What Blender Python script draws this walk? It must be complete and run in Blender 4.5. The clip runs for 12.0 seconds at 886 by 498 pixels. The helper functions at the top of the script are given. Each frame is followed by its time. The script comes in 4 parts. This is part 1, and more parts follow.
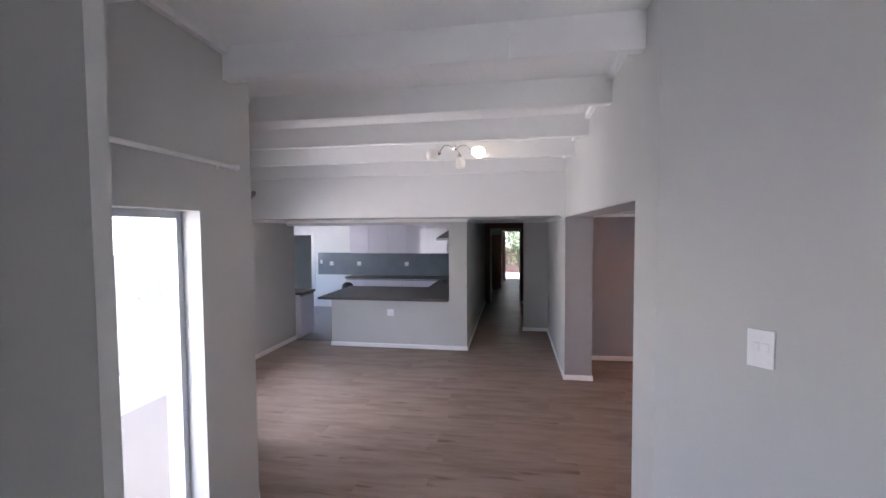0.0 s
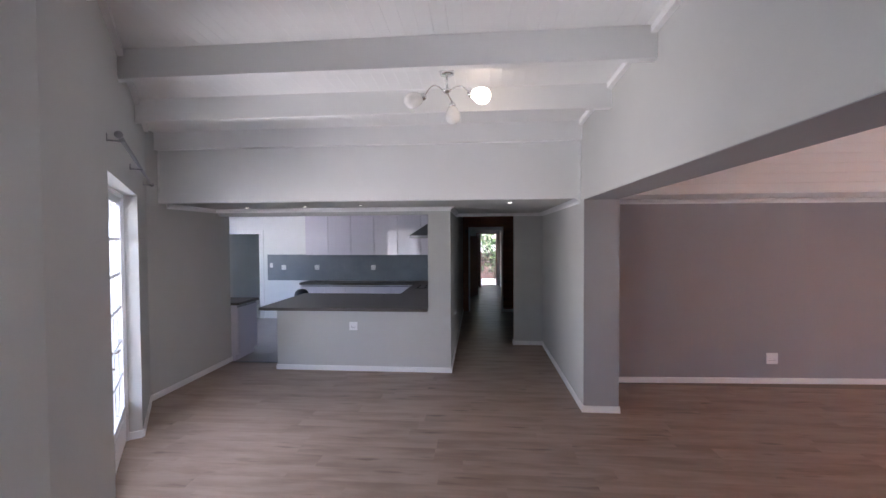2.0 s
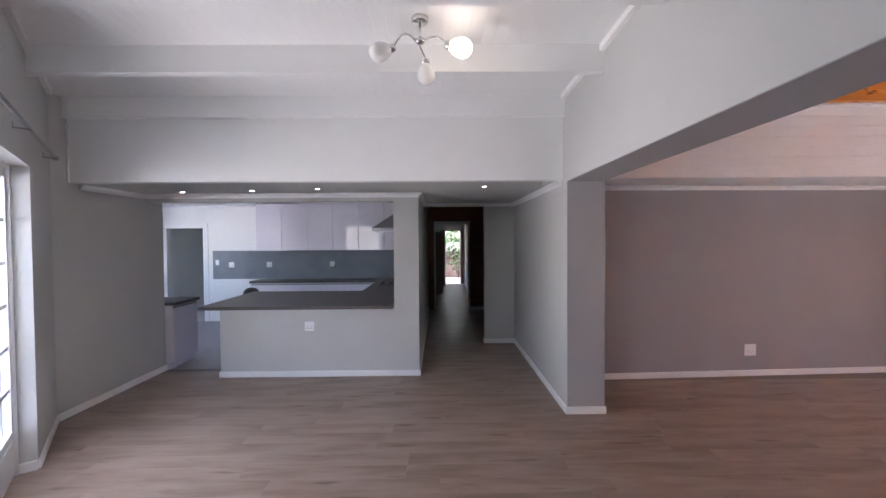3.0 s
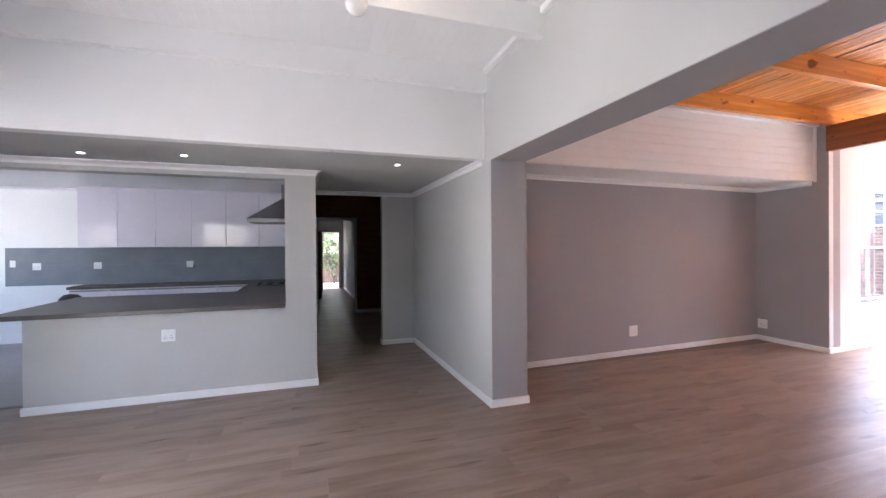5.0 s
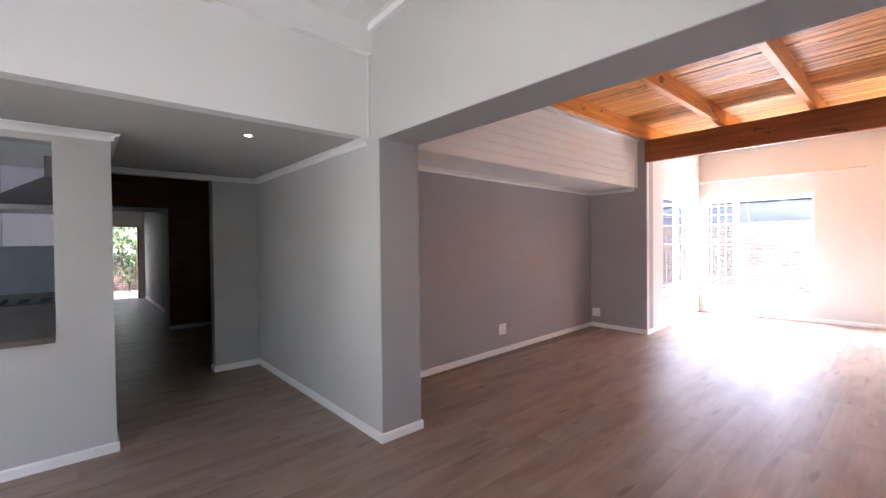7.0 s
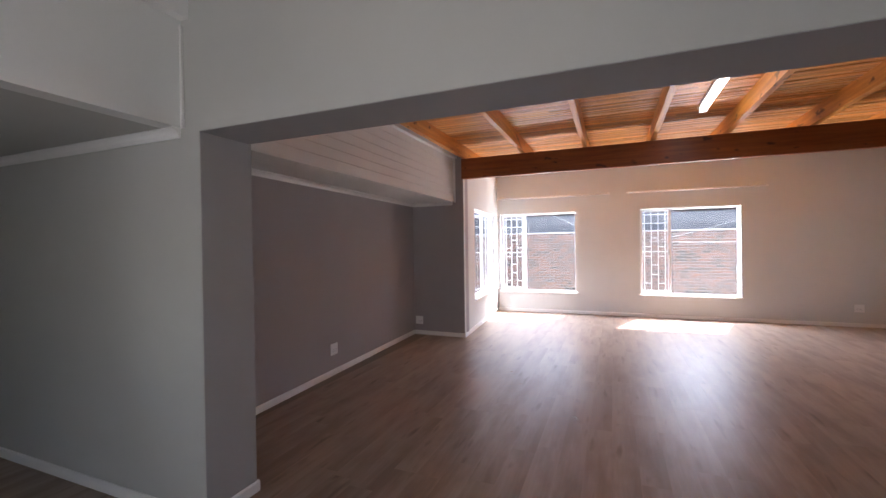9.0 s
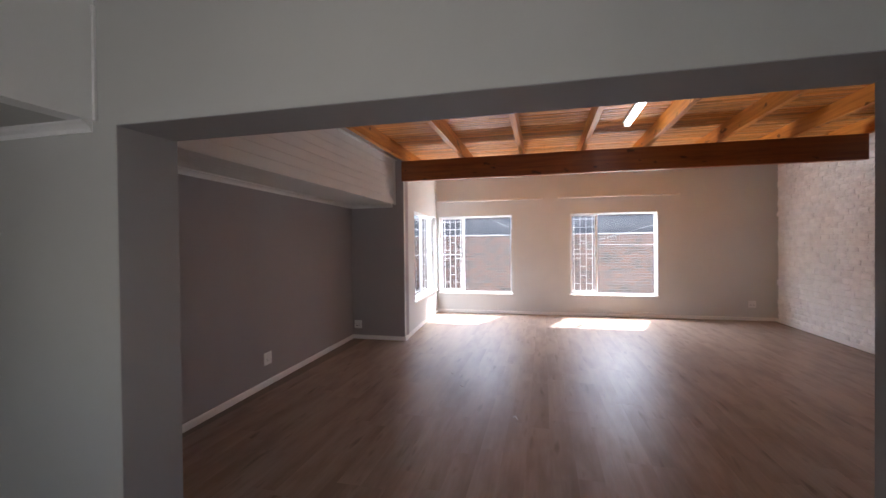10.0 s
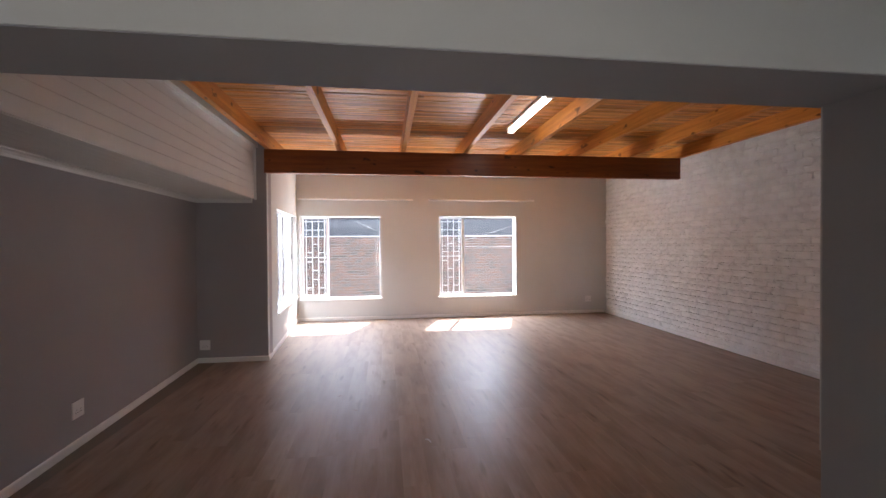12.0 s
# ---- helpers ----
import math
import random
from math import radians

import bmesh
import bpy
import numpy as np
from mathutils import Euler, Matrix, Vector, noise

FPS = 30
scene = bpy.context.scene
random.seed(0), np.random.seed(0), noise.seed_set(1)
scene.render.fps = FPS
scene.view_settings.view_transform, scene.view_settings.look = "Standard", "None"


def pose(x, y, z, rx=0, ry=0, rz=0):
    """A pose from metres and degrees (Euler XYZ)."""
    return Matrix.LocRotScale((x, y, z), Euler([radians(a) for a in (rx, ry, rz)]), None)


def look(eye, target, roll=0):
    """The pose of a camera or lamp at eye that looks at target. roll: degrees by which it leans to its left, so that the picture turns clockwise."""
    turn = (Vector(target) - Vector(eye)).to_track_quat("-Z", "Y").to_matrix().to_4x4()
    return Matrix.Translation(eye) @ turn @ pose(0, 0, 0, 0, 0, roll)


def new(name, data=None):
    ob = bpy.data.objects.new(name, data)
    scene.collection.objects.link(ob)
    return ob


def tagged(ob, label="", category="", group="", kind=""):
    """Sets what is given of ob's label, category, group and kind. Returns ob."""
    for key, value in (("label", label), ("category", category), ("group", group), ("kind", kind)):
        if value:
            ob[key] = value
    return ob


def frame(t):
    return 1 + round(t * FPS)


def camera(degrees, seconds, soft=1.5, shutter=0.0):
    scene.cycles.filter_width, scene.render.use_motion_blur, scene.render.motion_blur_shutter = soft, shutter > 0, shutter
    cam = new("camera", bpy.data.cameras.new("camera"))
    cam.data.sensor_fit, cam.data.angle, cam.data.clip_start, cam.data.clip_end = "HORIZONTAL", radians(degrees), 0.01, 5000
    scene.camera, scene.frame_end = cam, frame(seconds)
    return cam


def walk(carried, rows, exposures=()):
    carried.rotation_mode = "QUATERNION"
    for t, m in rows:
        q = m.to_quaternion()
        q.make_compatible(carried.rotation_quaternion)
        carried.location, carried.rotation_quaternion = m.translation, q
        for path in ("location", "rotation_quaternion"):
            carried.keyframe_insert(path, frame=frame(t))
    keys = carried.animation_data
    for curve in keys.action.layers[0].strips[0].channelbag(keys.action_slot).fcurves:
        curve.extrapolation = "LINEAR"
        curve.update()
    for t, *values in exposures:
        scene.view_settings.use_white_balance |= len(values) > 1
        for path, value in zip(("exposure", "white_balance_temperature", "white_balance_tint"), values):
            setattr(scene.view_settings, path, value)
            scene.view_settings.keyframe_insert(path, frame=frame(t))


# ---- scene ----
cam = camera(93.5, 12.0)
PATH = [
    (0, (0.123, -0.061, 2.23), (-0.207, 1.91, 2.14), -0.4),
    (0.5, (0.023, 0.387, 2.186), (-0.303, 2.358, 2.103), -0.8),
    (1, (-0.111, 0.759, 2.108), (-0.419, 2.734, 2.037), -0.4),
    (1.5, (-0.234, 1.12, 2.052), (-0.464, 3.105, 1.991), -0.4),
    (2, (-0.307, 1.452, 1.984), (-0.474, 3.444, 1.932), -0.3),
    (2.5, (-0.365, 1.751, 1.919), (-0.458, 3.748, 1.866), -0.4),
    (4.5, (-0.752, 2.43, 1.568), (-0.266, 4.37, 1.563), -0.3),
    (5, (-0.849, 2.574, 1.565), (-0.213, 4.47, 1.555), -0.4),
    (5.5, (-0.903, 2.759, 1.598), (-0.113, 4.596, 1.575), -0.4),
    (6, (-0.927, 2.977, 1.599), (0.019, 4.739, 1.572), -0.4),
    (6.5, (-0.938, 3.229, 1.589), (0.194, 4.877, 1.559), -0.5),
    (7, (-0.914, 3.462, 1.586), (0.404, 4.965, 1.555), -0.6),
    (7.5, (-0.892, 3.648, 1.592), (0.599, 4.981, 1.564), -0.7),
    (9.5, (-0.912, 3.979, 1.726), (0.996, 4.578, 1.707), -0.7),
    (10, (-0.911, 4.013, 1.742), (1.033, 4.48, 1.721), -0.6),
    (10.5, (-0.842, 4.106, 1.765), (1.136, 4.403, 1.741), -0.6),
    (11, (-0.709, 4.23, 1.769), (1.287, 4.354, 1.742), -0.5),
    (11.5, (-0.582, 4.427, 1.789), (1.417, 4.358, 1.756), -0.2),
    (12, (-0.452, 4.658, 1.784), (1.53, 4.386, 1.759), -0.4),
]
walk(cam, [(t, look(eye, target, roll)) for t, eye, target, roll in PATH],
     [(0.0, 3.74, 6250, 23), (0.5, 3.62, 6220, 23), (1.0, 3.6, 6200, 23), (2.0, 3.6, 6200, 23), (2.5, 3.63, 6200, 23), (4.5, 4.06, 6250, 22), (5.5, 4.07, 6320, 21), (7.5, 3.62, 6400, 18), (9.5, 2.45, 6550, 17), (10.5, 2.3, 6620, 15), (12.0, 2.4, 6600, 15)])

# ---- world, sun, lights ----
SUN_DIR = Vector((-1.78, 0.63, -2.40)).normalized()
world = bpy.data.worlds.new("world")
scene.world = world
world.use_nodes = True
sky = world.node_tree.nodes.new("ShaderNodeTexSky")
sky.sky_type = "NISHITA"
sky.sun_disc = False
sky.sun_elevation = math.asin(-SUN_DIR.z)
sky.sun_rotation = math.atan2(-SUN_DIR.x, -SUN_DIR.y)
world.node_tree.links.new(sky.outputs[0], world.node_tree.nodes["Background"].inputs[0])
world.node_tree.nodes["Background"].inputs[1].default_value = 0.15
sun = new("sun", bpy.data.lights.new("sun", "SUN"))
sun.data.energy, sun.data.angle, sun.data.color = 5.0, radians(0.6), (1.0, 0.975, 0.94)
sun.matrix_world = look((14, -2, 9), Vector((14, -2, 9)) + SUN_DIR)


def area_lamp(name, eye, target, w, h, watts, colour):
    ob = new(name, bpy.data.lights.new(name, "AREA"))
    ob.data.shape, ob.data.size, ob.data.size_y = "RECTANGLE", w, h
    ob.data.energy, ob.data.color = watts, colour
    ob.matrix_world = look(eye, target)
    return ob


DAY = (0.92, 0.96, 1.0)
SKYLIGHT = (0.78, 0.89, 1.0)
SUNLIT = (1.0, 0.985, 0.95)
area_lamp("daylight_patio_door", (-2.30, 1.37, 1.36), (0, 1.6, 1.9), 1.6, 1.9, 0.4, DAY)
area_lamp("daylight_french_door", (-3.48, 4.45, 1.1), (0.88, 4.8, 3.2), 1.5, 1.8, 3.1, SUNLIT).data.spread = radians(100)
area_lamp("skylight_french_door", (-3.48, 4.45, 2.1), (-2.3, 4.8, 0.0), 1.5, 0.5, 1.9, SKYLIGHT).data.spread = radians(110)
# unseen lamp added to brighten the kitchen through its left wall
area_lamp("kitchen_fill_lamp", (-7.3, 9.6, 1.6), (-4, 9.6, 1.5), 2.2, 1.3, 0.2, DAY)
area_lamp("skylight_window", (10.35, 5.7, 3.0), (8.6, 5.5, 0.6), 2.2, 0.8, 74, SKYLIGHT)
area_lamp("skylight_window", (10.35, 2.6, 3.0), (8.6, 1.7, 0.7), 2.2, 0.8, 98, SKYLIGHT)
area_lamp("skylight_side_window", (8.3, 7.5, 3.0), (8.1, 5.9, 0.8), 2.2, 0.8, 42, SKYLIGHT)
# added fill lamps hidden below the sills, on top of the paving's own bounce
area_lamp("low_fill_lamp", (10.25, 5.7, 0.16), (4.6, 6.0, 3.2), 1.8, 0.55, 36, DAY)
area_lamp("low_fill_lamp", (10.25, 2.4, 0.16), (5.4, -0.9, 2.4), 1.8, 0.55, 52, DAY)

# ---- helpers of this scene ----


def part(name, bm, material, parent=None, label="", m=None):
    me = bpy.data.meshes.new(name)
    bm.to_mesh(me)
    bm.free()
    me.materials.append(material)
    ob = new(name, me)
    if parent:
        ob.parent = parent
    if m:
        ob.matrix_basis = m
    if label:
        ob["label"] = label
    return ob


def thing(name, label, category, m=None, group="", kind=""):
    ob = new(name)
    ob.empty_display_size = 0.1
    if m:
        ob.matrix_basis = m
    return tagged(ob, label, category, group, kind)


def box(bm, x0, x1, y0, y1, z0, z1, m=None):
    co = [Vector((x, y, z)) for z in (z0, z1) for x, y in ((x0, y0), (x1, y0), (x1, y1), (x0, y1))]
    v = [bm.verts.new(m @ c if m else c) for c in co]
    for f in ((3, 2, 1, 0), (4, 5, 6, 7), (0, 1, 5, 4), (1, 2, 6, 5), (2, 3, 7, 6), (3, 0, 4, 7)):
        bm.faces.new([v[i] for i in f])
    return bm


def boxes(*sizes, bevel=0.0):
    bm = bmesh.new()
    for s in sizes:
        box(bm, *s)
    if bevel:
        bmesh.ops.bevel(bm, geom=bm.edges[:], offset=bevel, segments=2, profile=0.6, affect="EDGES")
    return bm


def prism(poly, z0, z1):
    bm = bmesh.new()
    lo = [bm.verts.new((x, y, z0)) for x, y in poly]
    hi = [bm.verts.new((x, y, z1)) for x, y in poly]
    n = len(poly)
    bm.faces.new(hi)
    bm.faces.new(lo[::-1])
    for i in range(n):
        bm.faces.new((lo[i], lo[(i + 1) % n], hi[(i + 1) % n], hi[i]))
    bmesh.ops.recalc_face_normals(bm, faces=bm.faces[:])
    return bm


def lathe(profile, n=24, m=None):
    """A turned shape about z from (radius, height) pairs."""
    bm = bmesh.new()
    rings = []
    for r, z in profile:
        ring = [bm.verts.new((r * math.cos(2 * math.pi * i / n), r * math.sin(2 * math.pi * i / n), z)) for i in range(n)]
        rings.append(ring)
    for a, b in zip(rings, rings[1:]):
        for i in range(n):
            bm.faces.new((a[i], a[(i + 1) % n], b[(i + 1) % n], b[i]))
    bm.faces.new(rings[0][::-1])
    bm.faces.new(rings[-1])
    bmesh.ops.recalc_face_normals(bm, faces=bm.faces[:])
    for f in bm.faces:
        f.smooth = len(f.verts) == 4
    if m:
        bm.transform(m)
    return bm


def tube(points, r, n=10, bm=None):
    """A round bar along a line of points."""
    bm = bm or bmesh.new()
    pts = [Vector(p) for p in points]
    rings = []
    for i, p in enumerate(pts):
        d = (pts[min(i + 1, len(pts) - 1)] - pts[max(i - 1, 0)]).normalized()
        a = d.orthogonal().normalized() if not rings else (rings[-1][1] - d * rings[-1][1].dot(d)).normalized()
        b = d.cross(a)
        rings.append(([bm.verts.new(p + r * (math.cos(2 * math.pi * k / n) * a + math.sin(2 * math.pi * k / n) * b)) for k in range(n)], a))
    for (u, _), (v, _) in zip(rings, rings[1:]):
        for k in range(n):
            f = bm.faces.new((u[k], u[(k + 1) % n], v[(k + 1) % n], v[k]))
            f.smooth = True
    bm.faces.new(rings[0][0][::-1])
    bm.faces.new(rings[-1][0])
    return bm


def run_frame(p0, p1):
    """A frame along a wall: x along it from p0, y out of the room to its left, z up."""
    d = Vector((p1[0] - p0[0], p1[1] - p0[1], 0))
    return pose(p0[0], p0[1], 0, 0, 0, math.degrees(math.atan2(d.y, d.x))), d.length


def wall(name, p0, p1, z1, thick, material, openings=(), z0=0.0, before=0.0, after=0.0):
    """A wall with openings (u0, u1, z0, z1) through it; its inner face runs from p0 to p1."""
    m, length = run_frame(p0, p1)
    bm = bmesh.new()
    u = -before
    for a, b, lo, hi in sorted(openings):
        box(bm, u, a, 0, thick, z0, z1)
        if lo > z0:
            box(bm, a, b, 0, thick, z0, lo)
        box(bm, a, b, 0, thick, hi, z1)
        u = b
    box(bm, u, length + after, 0, thick, z0, z1)
    bm.transform(m)
    ob = part(name, bm, material)
    ob["kind"] = "structure"
    return ob


# ---- materials ----


class Nodes:
    def __init__(self, name):
        self.mat = bpy.data.materials.new(name)
        self.mat.use_nodes = True
        self.tree = self.mat.node_tree
        self.bsdf = self.tree.nodes["Principled BSDF"]

    def node(self, kind, **inputs):
        n = self.tree.nodes.new(kind)
        for key, value in inputs.items():
            socket = n.inputs[key.replace("_", " ")]
            if isinstance(value, bpy.types.NodeSocket):
                self.tree.links.new(value, socket)
            else:
                socket.default_value = value
        return n

    def put(self, name, value):
        socket = self.bsdf.inputs[name]
        if isinstance(value, bpy.types.NodeSocket):
            self.tree.links.new(value, socket)
        else:
            socket.default_value = value

    def position(self, scale=(1, 1, 1), local=False):
        src = self.tree.nodes.new("ShaderNodeTexCoord").outputs["Object"] if local else self.tree.nodes.new("ShaderNodeNewGeometry").outputs["Position"]
        mp = self.node("ShaderNodeMapping", Vector=src)
        mp.inputs["Scale"].default_value = scale
        return mp.outputs[0]

    def noise(self, vec, scale, detail=4.0, rough=0.55):
        return self.node("ShaderNodeTexNoise", Vector=vec, Scale=scale, Detail=detail, Roughness=rough).outputs["Fac"]

    def ramp(self, fac, stops):
        r = self.node("ShaderNodeValToRGB", Fac=fac)
        e = r.color_ramp.elements
        while len(e) < len(stops):
            e.new(0.5)
        for k, (p, c) in zip(e, stops):
            k.position, k.color = p, (*c, 1)
        return r.outputs["Color"]

    def mix(self, fac, a, b, kind="MIX"):
        n = self.tree.nodes.new("ShaderNodeMix")
        n.data_type, n.blend_type = "RGBA", kind
        for sock, v in ((n.inputs[0], fac), (n.inputs[6], a), (n.inputs[7], b)):
            if isinstance(v, bpy.types.NodeSocket):
                self.tree.links.new(v, sock)
            elif isinstance(v, tuple):
                sock.default_value = (*v, 1)
            else:
                sock.default_value = v
        return n.outputs[2]

    def bump(self, height, strength=0.3, distance=0.002):
        self.put("Normal", self.node("ShaderNodeBump", Height=height, Strength=strength, Distance=distance).outputs[0])


def shade(c, k):
    return tuple(min(1.0, v * k) for v in c)


def paint(name, c, rough=0.75, vary=0.035, bump=0.07, grain=90.0):
    n = Nodes(name)
    p = n.position()
    cloud = n.noise(p, 1.1, 5)
    fine = n.noise(p, grain, 3)
    col = n.ramp(cloud, [(0.3, shade(c, 1 - vary)), (0.7, shade(c, 1 + vary))])
    n.put("Base Color", n.mix(0.04, col, n.ramp(fine, [(0.35, shade(c, 0.85)), (0.65, shade(c, 1.1))])))
    n.put("Roughness", n.node("ShaderNodeMapRange", Value=cloud, To_Min=rough - 0.06, To_Max=rough + 0.06).outputs[0])
    n.bump(fine, bump, 0.0012)
    return n.mat


def plain(name, c, rough=0.5, metal=0.0, emit=0.0, emit_colour=(1, 1, 1), coat=0.0):
    n = Nodes(name)
    p = n.position()
    fine = n.noise(p, 60, 3)
    n.put("Base Color", n.ramp(fine, [(0.3, shade(c, 0.98)), (0.7, shade(c, 1.015))]))
    n.put("Roughness", n.node("ShaderNodeMapRange", Value=fine, To_Min=rough * 0.85, To_Max=min(1, rough * 1.15)).outputs[0])
    n.put("Metallic", metal)
    n.put("Coat Weight", coat)
    if emit:
        n.put("Emission Color", (*emit_colour, 1))
        n.put("Emission Strength", emit)
    return n.mat


def laminate():
    n = Nodes("oak_laminate")
    rnd = n.tree.nodes.new("ShaderNodeObjectInfo").outputs["Random"]
    src = n.tree.nodes.new("ShaderNodeTexCoord").outputs["Object"]
    shift = n.node("ShaderNodeCombineXYZ", X=n.node("ShaderNodeMath", **{}).outputs[0], Y=0.0, Z=0.0)
    mul = [k for k in n.tree.nodes if k.bl_idname == "ShaderNodeMath"][0]
    mul.operation = "MULTIPLY"
    n.tree.links.new(rnd, mul.inputs[0])
    mul.inputs[1].default_value = 73.0
    add = n.tree.nodes.new("ShaderNodeVectorMath")
    n.tree.links.new(src, add.inputs[0])
    n.tree.links.new(shift.outputs[0], add.inputs[1])

    def mapped(s):
        mp = n.node("ShaderNodeMapping", Vector=add.outputs[0])
        mp.inputs["Scale"].default_value = s
        return mp.outputs[0]

    grain = n.noise(mapped((1.1, 22, 1)), 1.5, 6, 0.58)
    cloud = n.noise(mapped((0.8, 3.6, 1)), 1.5, 5)
    knots = n.noise(mapped((2.0, 11, 1)), 1.0, 1.5)
    base = n.ramp(grain, [(0.25, (0.298, 0.212, 0.164)), (0.5, (0.332, 0.243, 0.191)), (0.75, (0.372, 0.28, 0.225))])
    base = n.mix(n.ramp(cloud, [(0.43, (0, 0, 0)), (0.64, (0.75, 0.75, 0.75))]), base, (0.205, 0.138, 0.102))
    base = n.mix(n.ramp(knots, [(0.63, (0, 0, 0)), (0.76, (0.75, 0.75, 0.75))]), base, (0.115, 0.072, 0.05))
    tone = n.node("ShaderNodeMapRange", Value=rnd, To_Min=0.94, To_Max=1.06).outputs[0]
    n.put("Base Color", n.mix(1.0, base, n.node("ShaderNodeCombineColor", Red=tone, Green=tone, Blue=tone).outputs[0], "MULTIPLY"))
    n.put("Roughness", n.node("ShaderNodeMapRange", Value=grain, To_Min=0.31, To_Max=0.48).outputs[0])
    n.bump(grain, 0.12, 0.001)
    return n.mat


def timber(name, dark, light, rough=0.38, along="X", spread=0.2, knots=0.85):
    n = Nodes(name)
    s = (0.9, 16, 16) if along == "X" else (16, 0.9, 16)
    g = n.noise(n.position(s), 1.5, 6, 0.6)
    k = n.noise(n.position((3.2, 7, 7) if along == "X" else (7, 3.2, 7)), 1.25, 2)
    island = n.tree.nodes.new("ShaderNodeNewGeometry").outputs["Random Per Island"]
    tone = n.node("ShaderNodeMapRange", Value=island, To_Min=1 - spread, To_Max=1 + 0.7 * spread).outputs[0]
    base = n.ramp(g, [(0.28, dark), (0.72, light)])
    base = n.mix(n.ramp(k, [(0.645, (0, 0, 0)), (0.71, (knots, knots, knots))]), base, shade(dark, 0.28))
    n.put("Base Color", n.mix(1.0, base, n.node("ShaderNodeCombineColor", Red=tone, Green=tone, Blue=tone).outputs[0], "MULTIPLY"))
    n.put("Roughness", n.node("ShaderNodeMapRange", Value=g, To_Min=rough - 0.08, To_Max=rough + 0.1).outputs[0])
    n.bump(g, 0.2, 0.001)
    return n.mat


def painted_brick():
    n = Nodes("painted_brick")
    p = n.position()
    rnd = n.tree.nodes.new("ShaderNodeObjectInfo").outputs["Random"]
    isl = n.tree.nodes.new("ShaderNodeNewGeometry").outputs["Random Per Island"]
    pit = n.noise(p, 22, 6, 0.65)
    col = n.ramp(n.noise(p, 6.5, 5), [(0.30, (0.81, 0.81, 0.80)), (0.6, (0.89, 0.89, 0.88))])
    both = n.node("ShaderNodeMath")
    both.operation = "ADD"
    n.tree.links.new(rnd, both.inputs[0])
    n.tree.links.new(isl, both.inputs[1])
    tone = n.node("ShaderNodeMapRange", Value=both.outputs[0], From_Max=2.0, To_Min=0.9, To_Max=1.06).outputs[0]
    n.put("Base Color", n.mix(1.0, col, n.node("ShaderNodeCombineColor", Red=tone, Green=tone, Blue=tone).outputs[0], "MULTIPLY"))
    n.put("Roughness", 0.6)
    n.bump(pit, 0.6, 0.010)
    return n.mat


def face_brick():
    n = Nodes("red_face_brick")
    mp = n.node("ShaderNodeMapping", Vector=n.tree.nodes.new("ShaderNodeNewGeometry").outputs["Position"])
    sep = n.node("ShaderNodeSeparateXYZ", Vector=mp.outputs[0])
    s = n.node("ShaderNodeMath")
    n.tree.links.new(sep.outputs[0], s.inputs[0])
    n.tree.links.new(sep.outputs[1], s.inputs[1])
    vec = n.node("ShaderNodeCombineXYZ", X=s.outputs[0], Y=sep.outputs[2], Z=0.0).outputs[0]
    br = n.node("ShaderNodeTexBrick", Vector=vec, Scale=1.0)
    br.inputs["Color1"].default_value = (0.115, 0.056, 0.043, 1)
    br.inputs["Color2"].default_value = (0.022, 0.018, 0.018, 1)
    br.inputs["Mortar"].default_value = (0.15, 0.138, 0.13, 1)
    br.inputs["Mortar Size"].default_value = 0.009
    br.inputs["Brick Width"].default_value = 0.23
    br.inputs["Row Height"].default_value = 0.085
    blot = n.noise(vec, 2.2, 4)
    flame = n.noise(n.node("ShaderNodeMapping", Vector=vec, Scale=(4.3, 11.8, 1)).outputs[0], 1.0, 1)
    clay = n.mix(n.ramp(flame, [(0.56, (0, 0, 0)), (0.66, (0.7, 0.7, 0.7))]), br.outputs["Color"], (0.15, 0.072, 0.048))
    n.put("Base Color", n.mix(n.ramp(blot, [(0.48, (0, 0, 0)), (0.72, (0.45, 0.45, 0.45))]), clay, (0.055, 0.047, 0.045)))
    n.put("Roughness", 0.85)
    n.bump(br.outputs["Fac"], -0.5, 0.008)
    return n.mat


def glass_pane(name="window_glass", dust=0.0):
    n = Nodes(name)
    out = [k for k in n.tree.nodes if k.bl_idname == "ShaderNodeOutputMaterial"][0]
    t = n.node("ShaderNodeBsdfTransparent", Color=(0.97, 0.98, 0.98, 1))
    g = n.node("ShaderNodeBsdfGlossy", Roughness=0.02)
    lw = n.node("ShaderNodeLayerWeight", Blend=0.5)
    pw = n.node("ShaderNodeMath")
    pw.operation = "POWER"
    n.tree.links.new(lw.outputs["Facing"], pw.inputs[0])
    pw.inputs[1].default_value = 5.0
    f = n.node("ShaderNodeMapRange", Value=pw.outputs[0], To_Min=0.035, To_Max=0.45)
    mx = n.tree.nodes.new("ShaderNodeMixShader")
    for i, s in enumerate((f.outputs[0], t.outputs[0], g.outputs[0])):
        n.tree.links.new(s, mx.inputs[i])
    if dust:
        smear = n.node("ShaderNodeMapRange", Value=n.noise(n.position((1, 2.5, 0.8)), 3.0, 6, 0.65), From_Min=0.3, From_Max=0.75, To_Min=0.4 * dust, To_Max=1.6 * dust)
        film = n.node("ShaderNodeBsdfTranslucent", Color=(0.8, 0.8, 0.8, 1))
        dusty = n.tree.nodes.new("ShaderNodeMixShader")
        for i, s in enumerate((smear.outputs[0], mx.outputs[0], film.outputs[0])):
            n.tree.links.new(s, dusty.inputs[i])
        mx = dusty
    n.tree.links.new(mx.outputs[0], out.inputs["Surface"])
    return n.mat


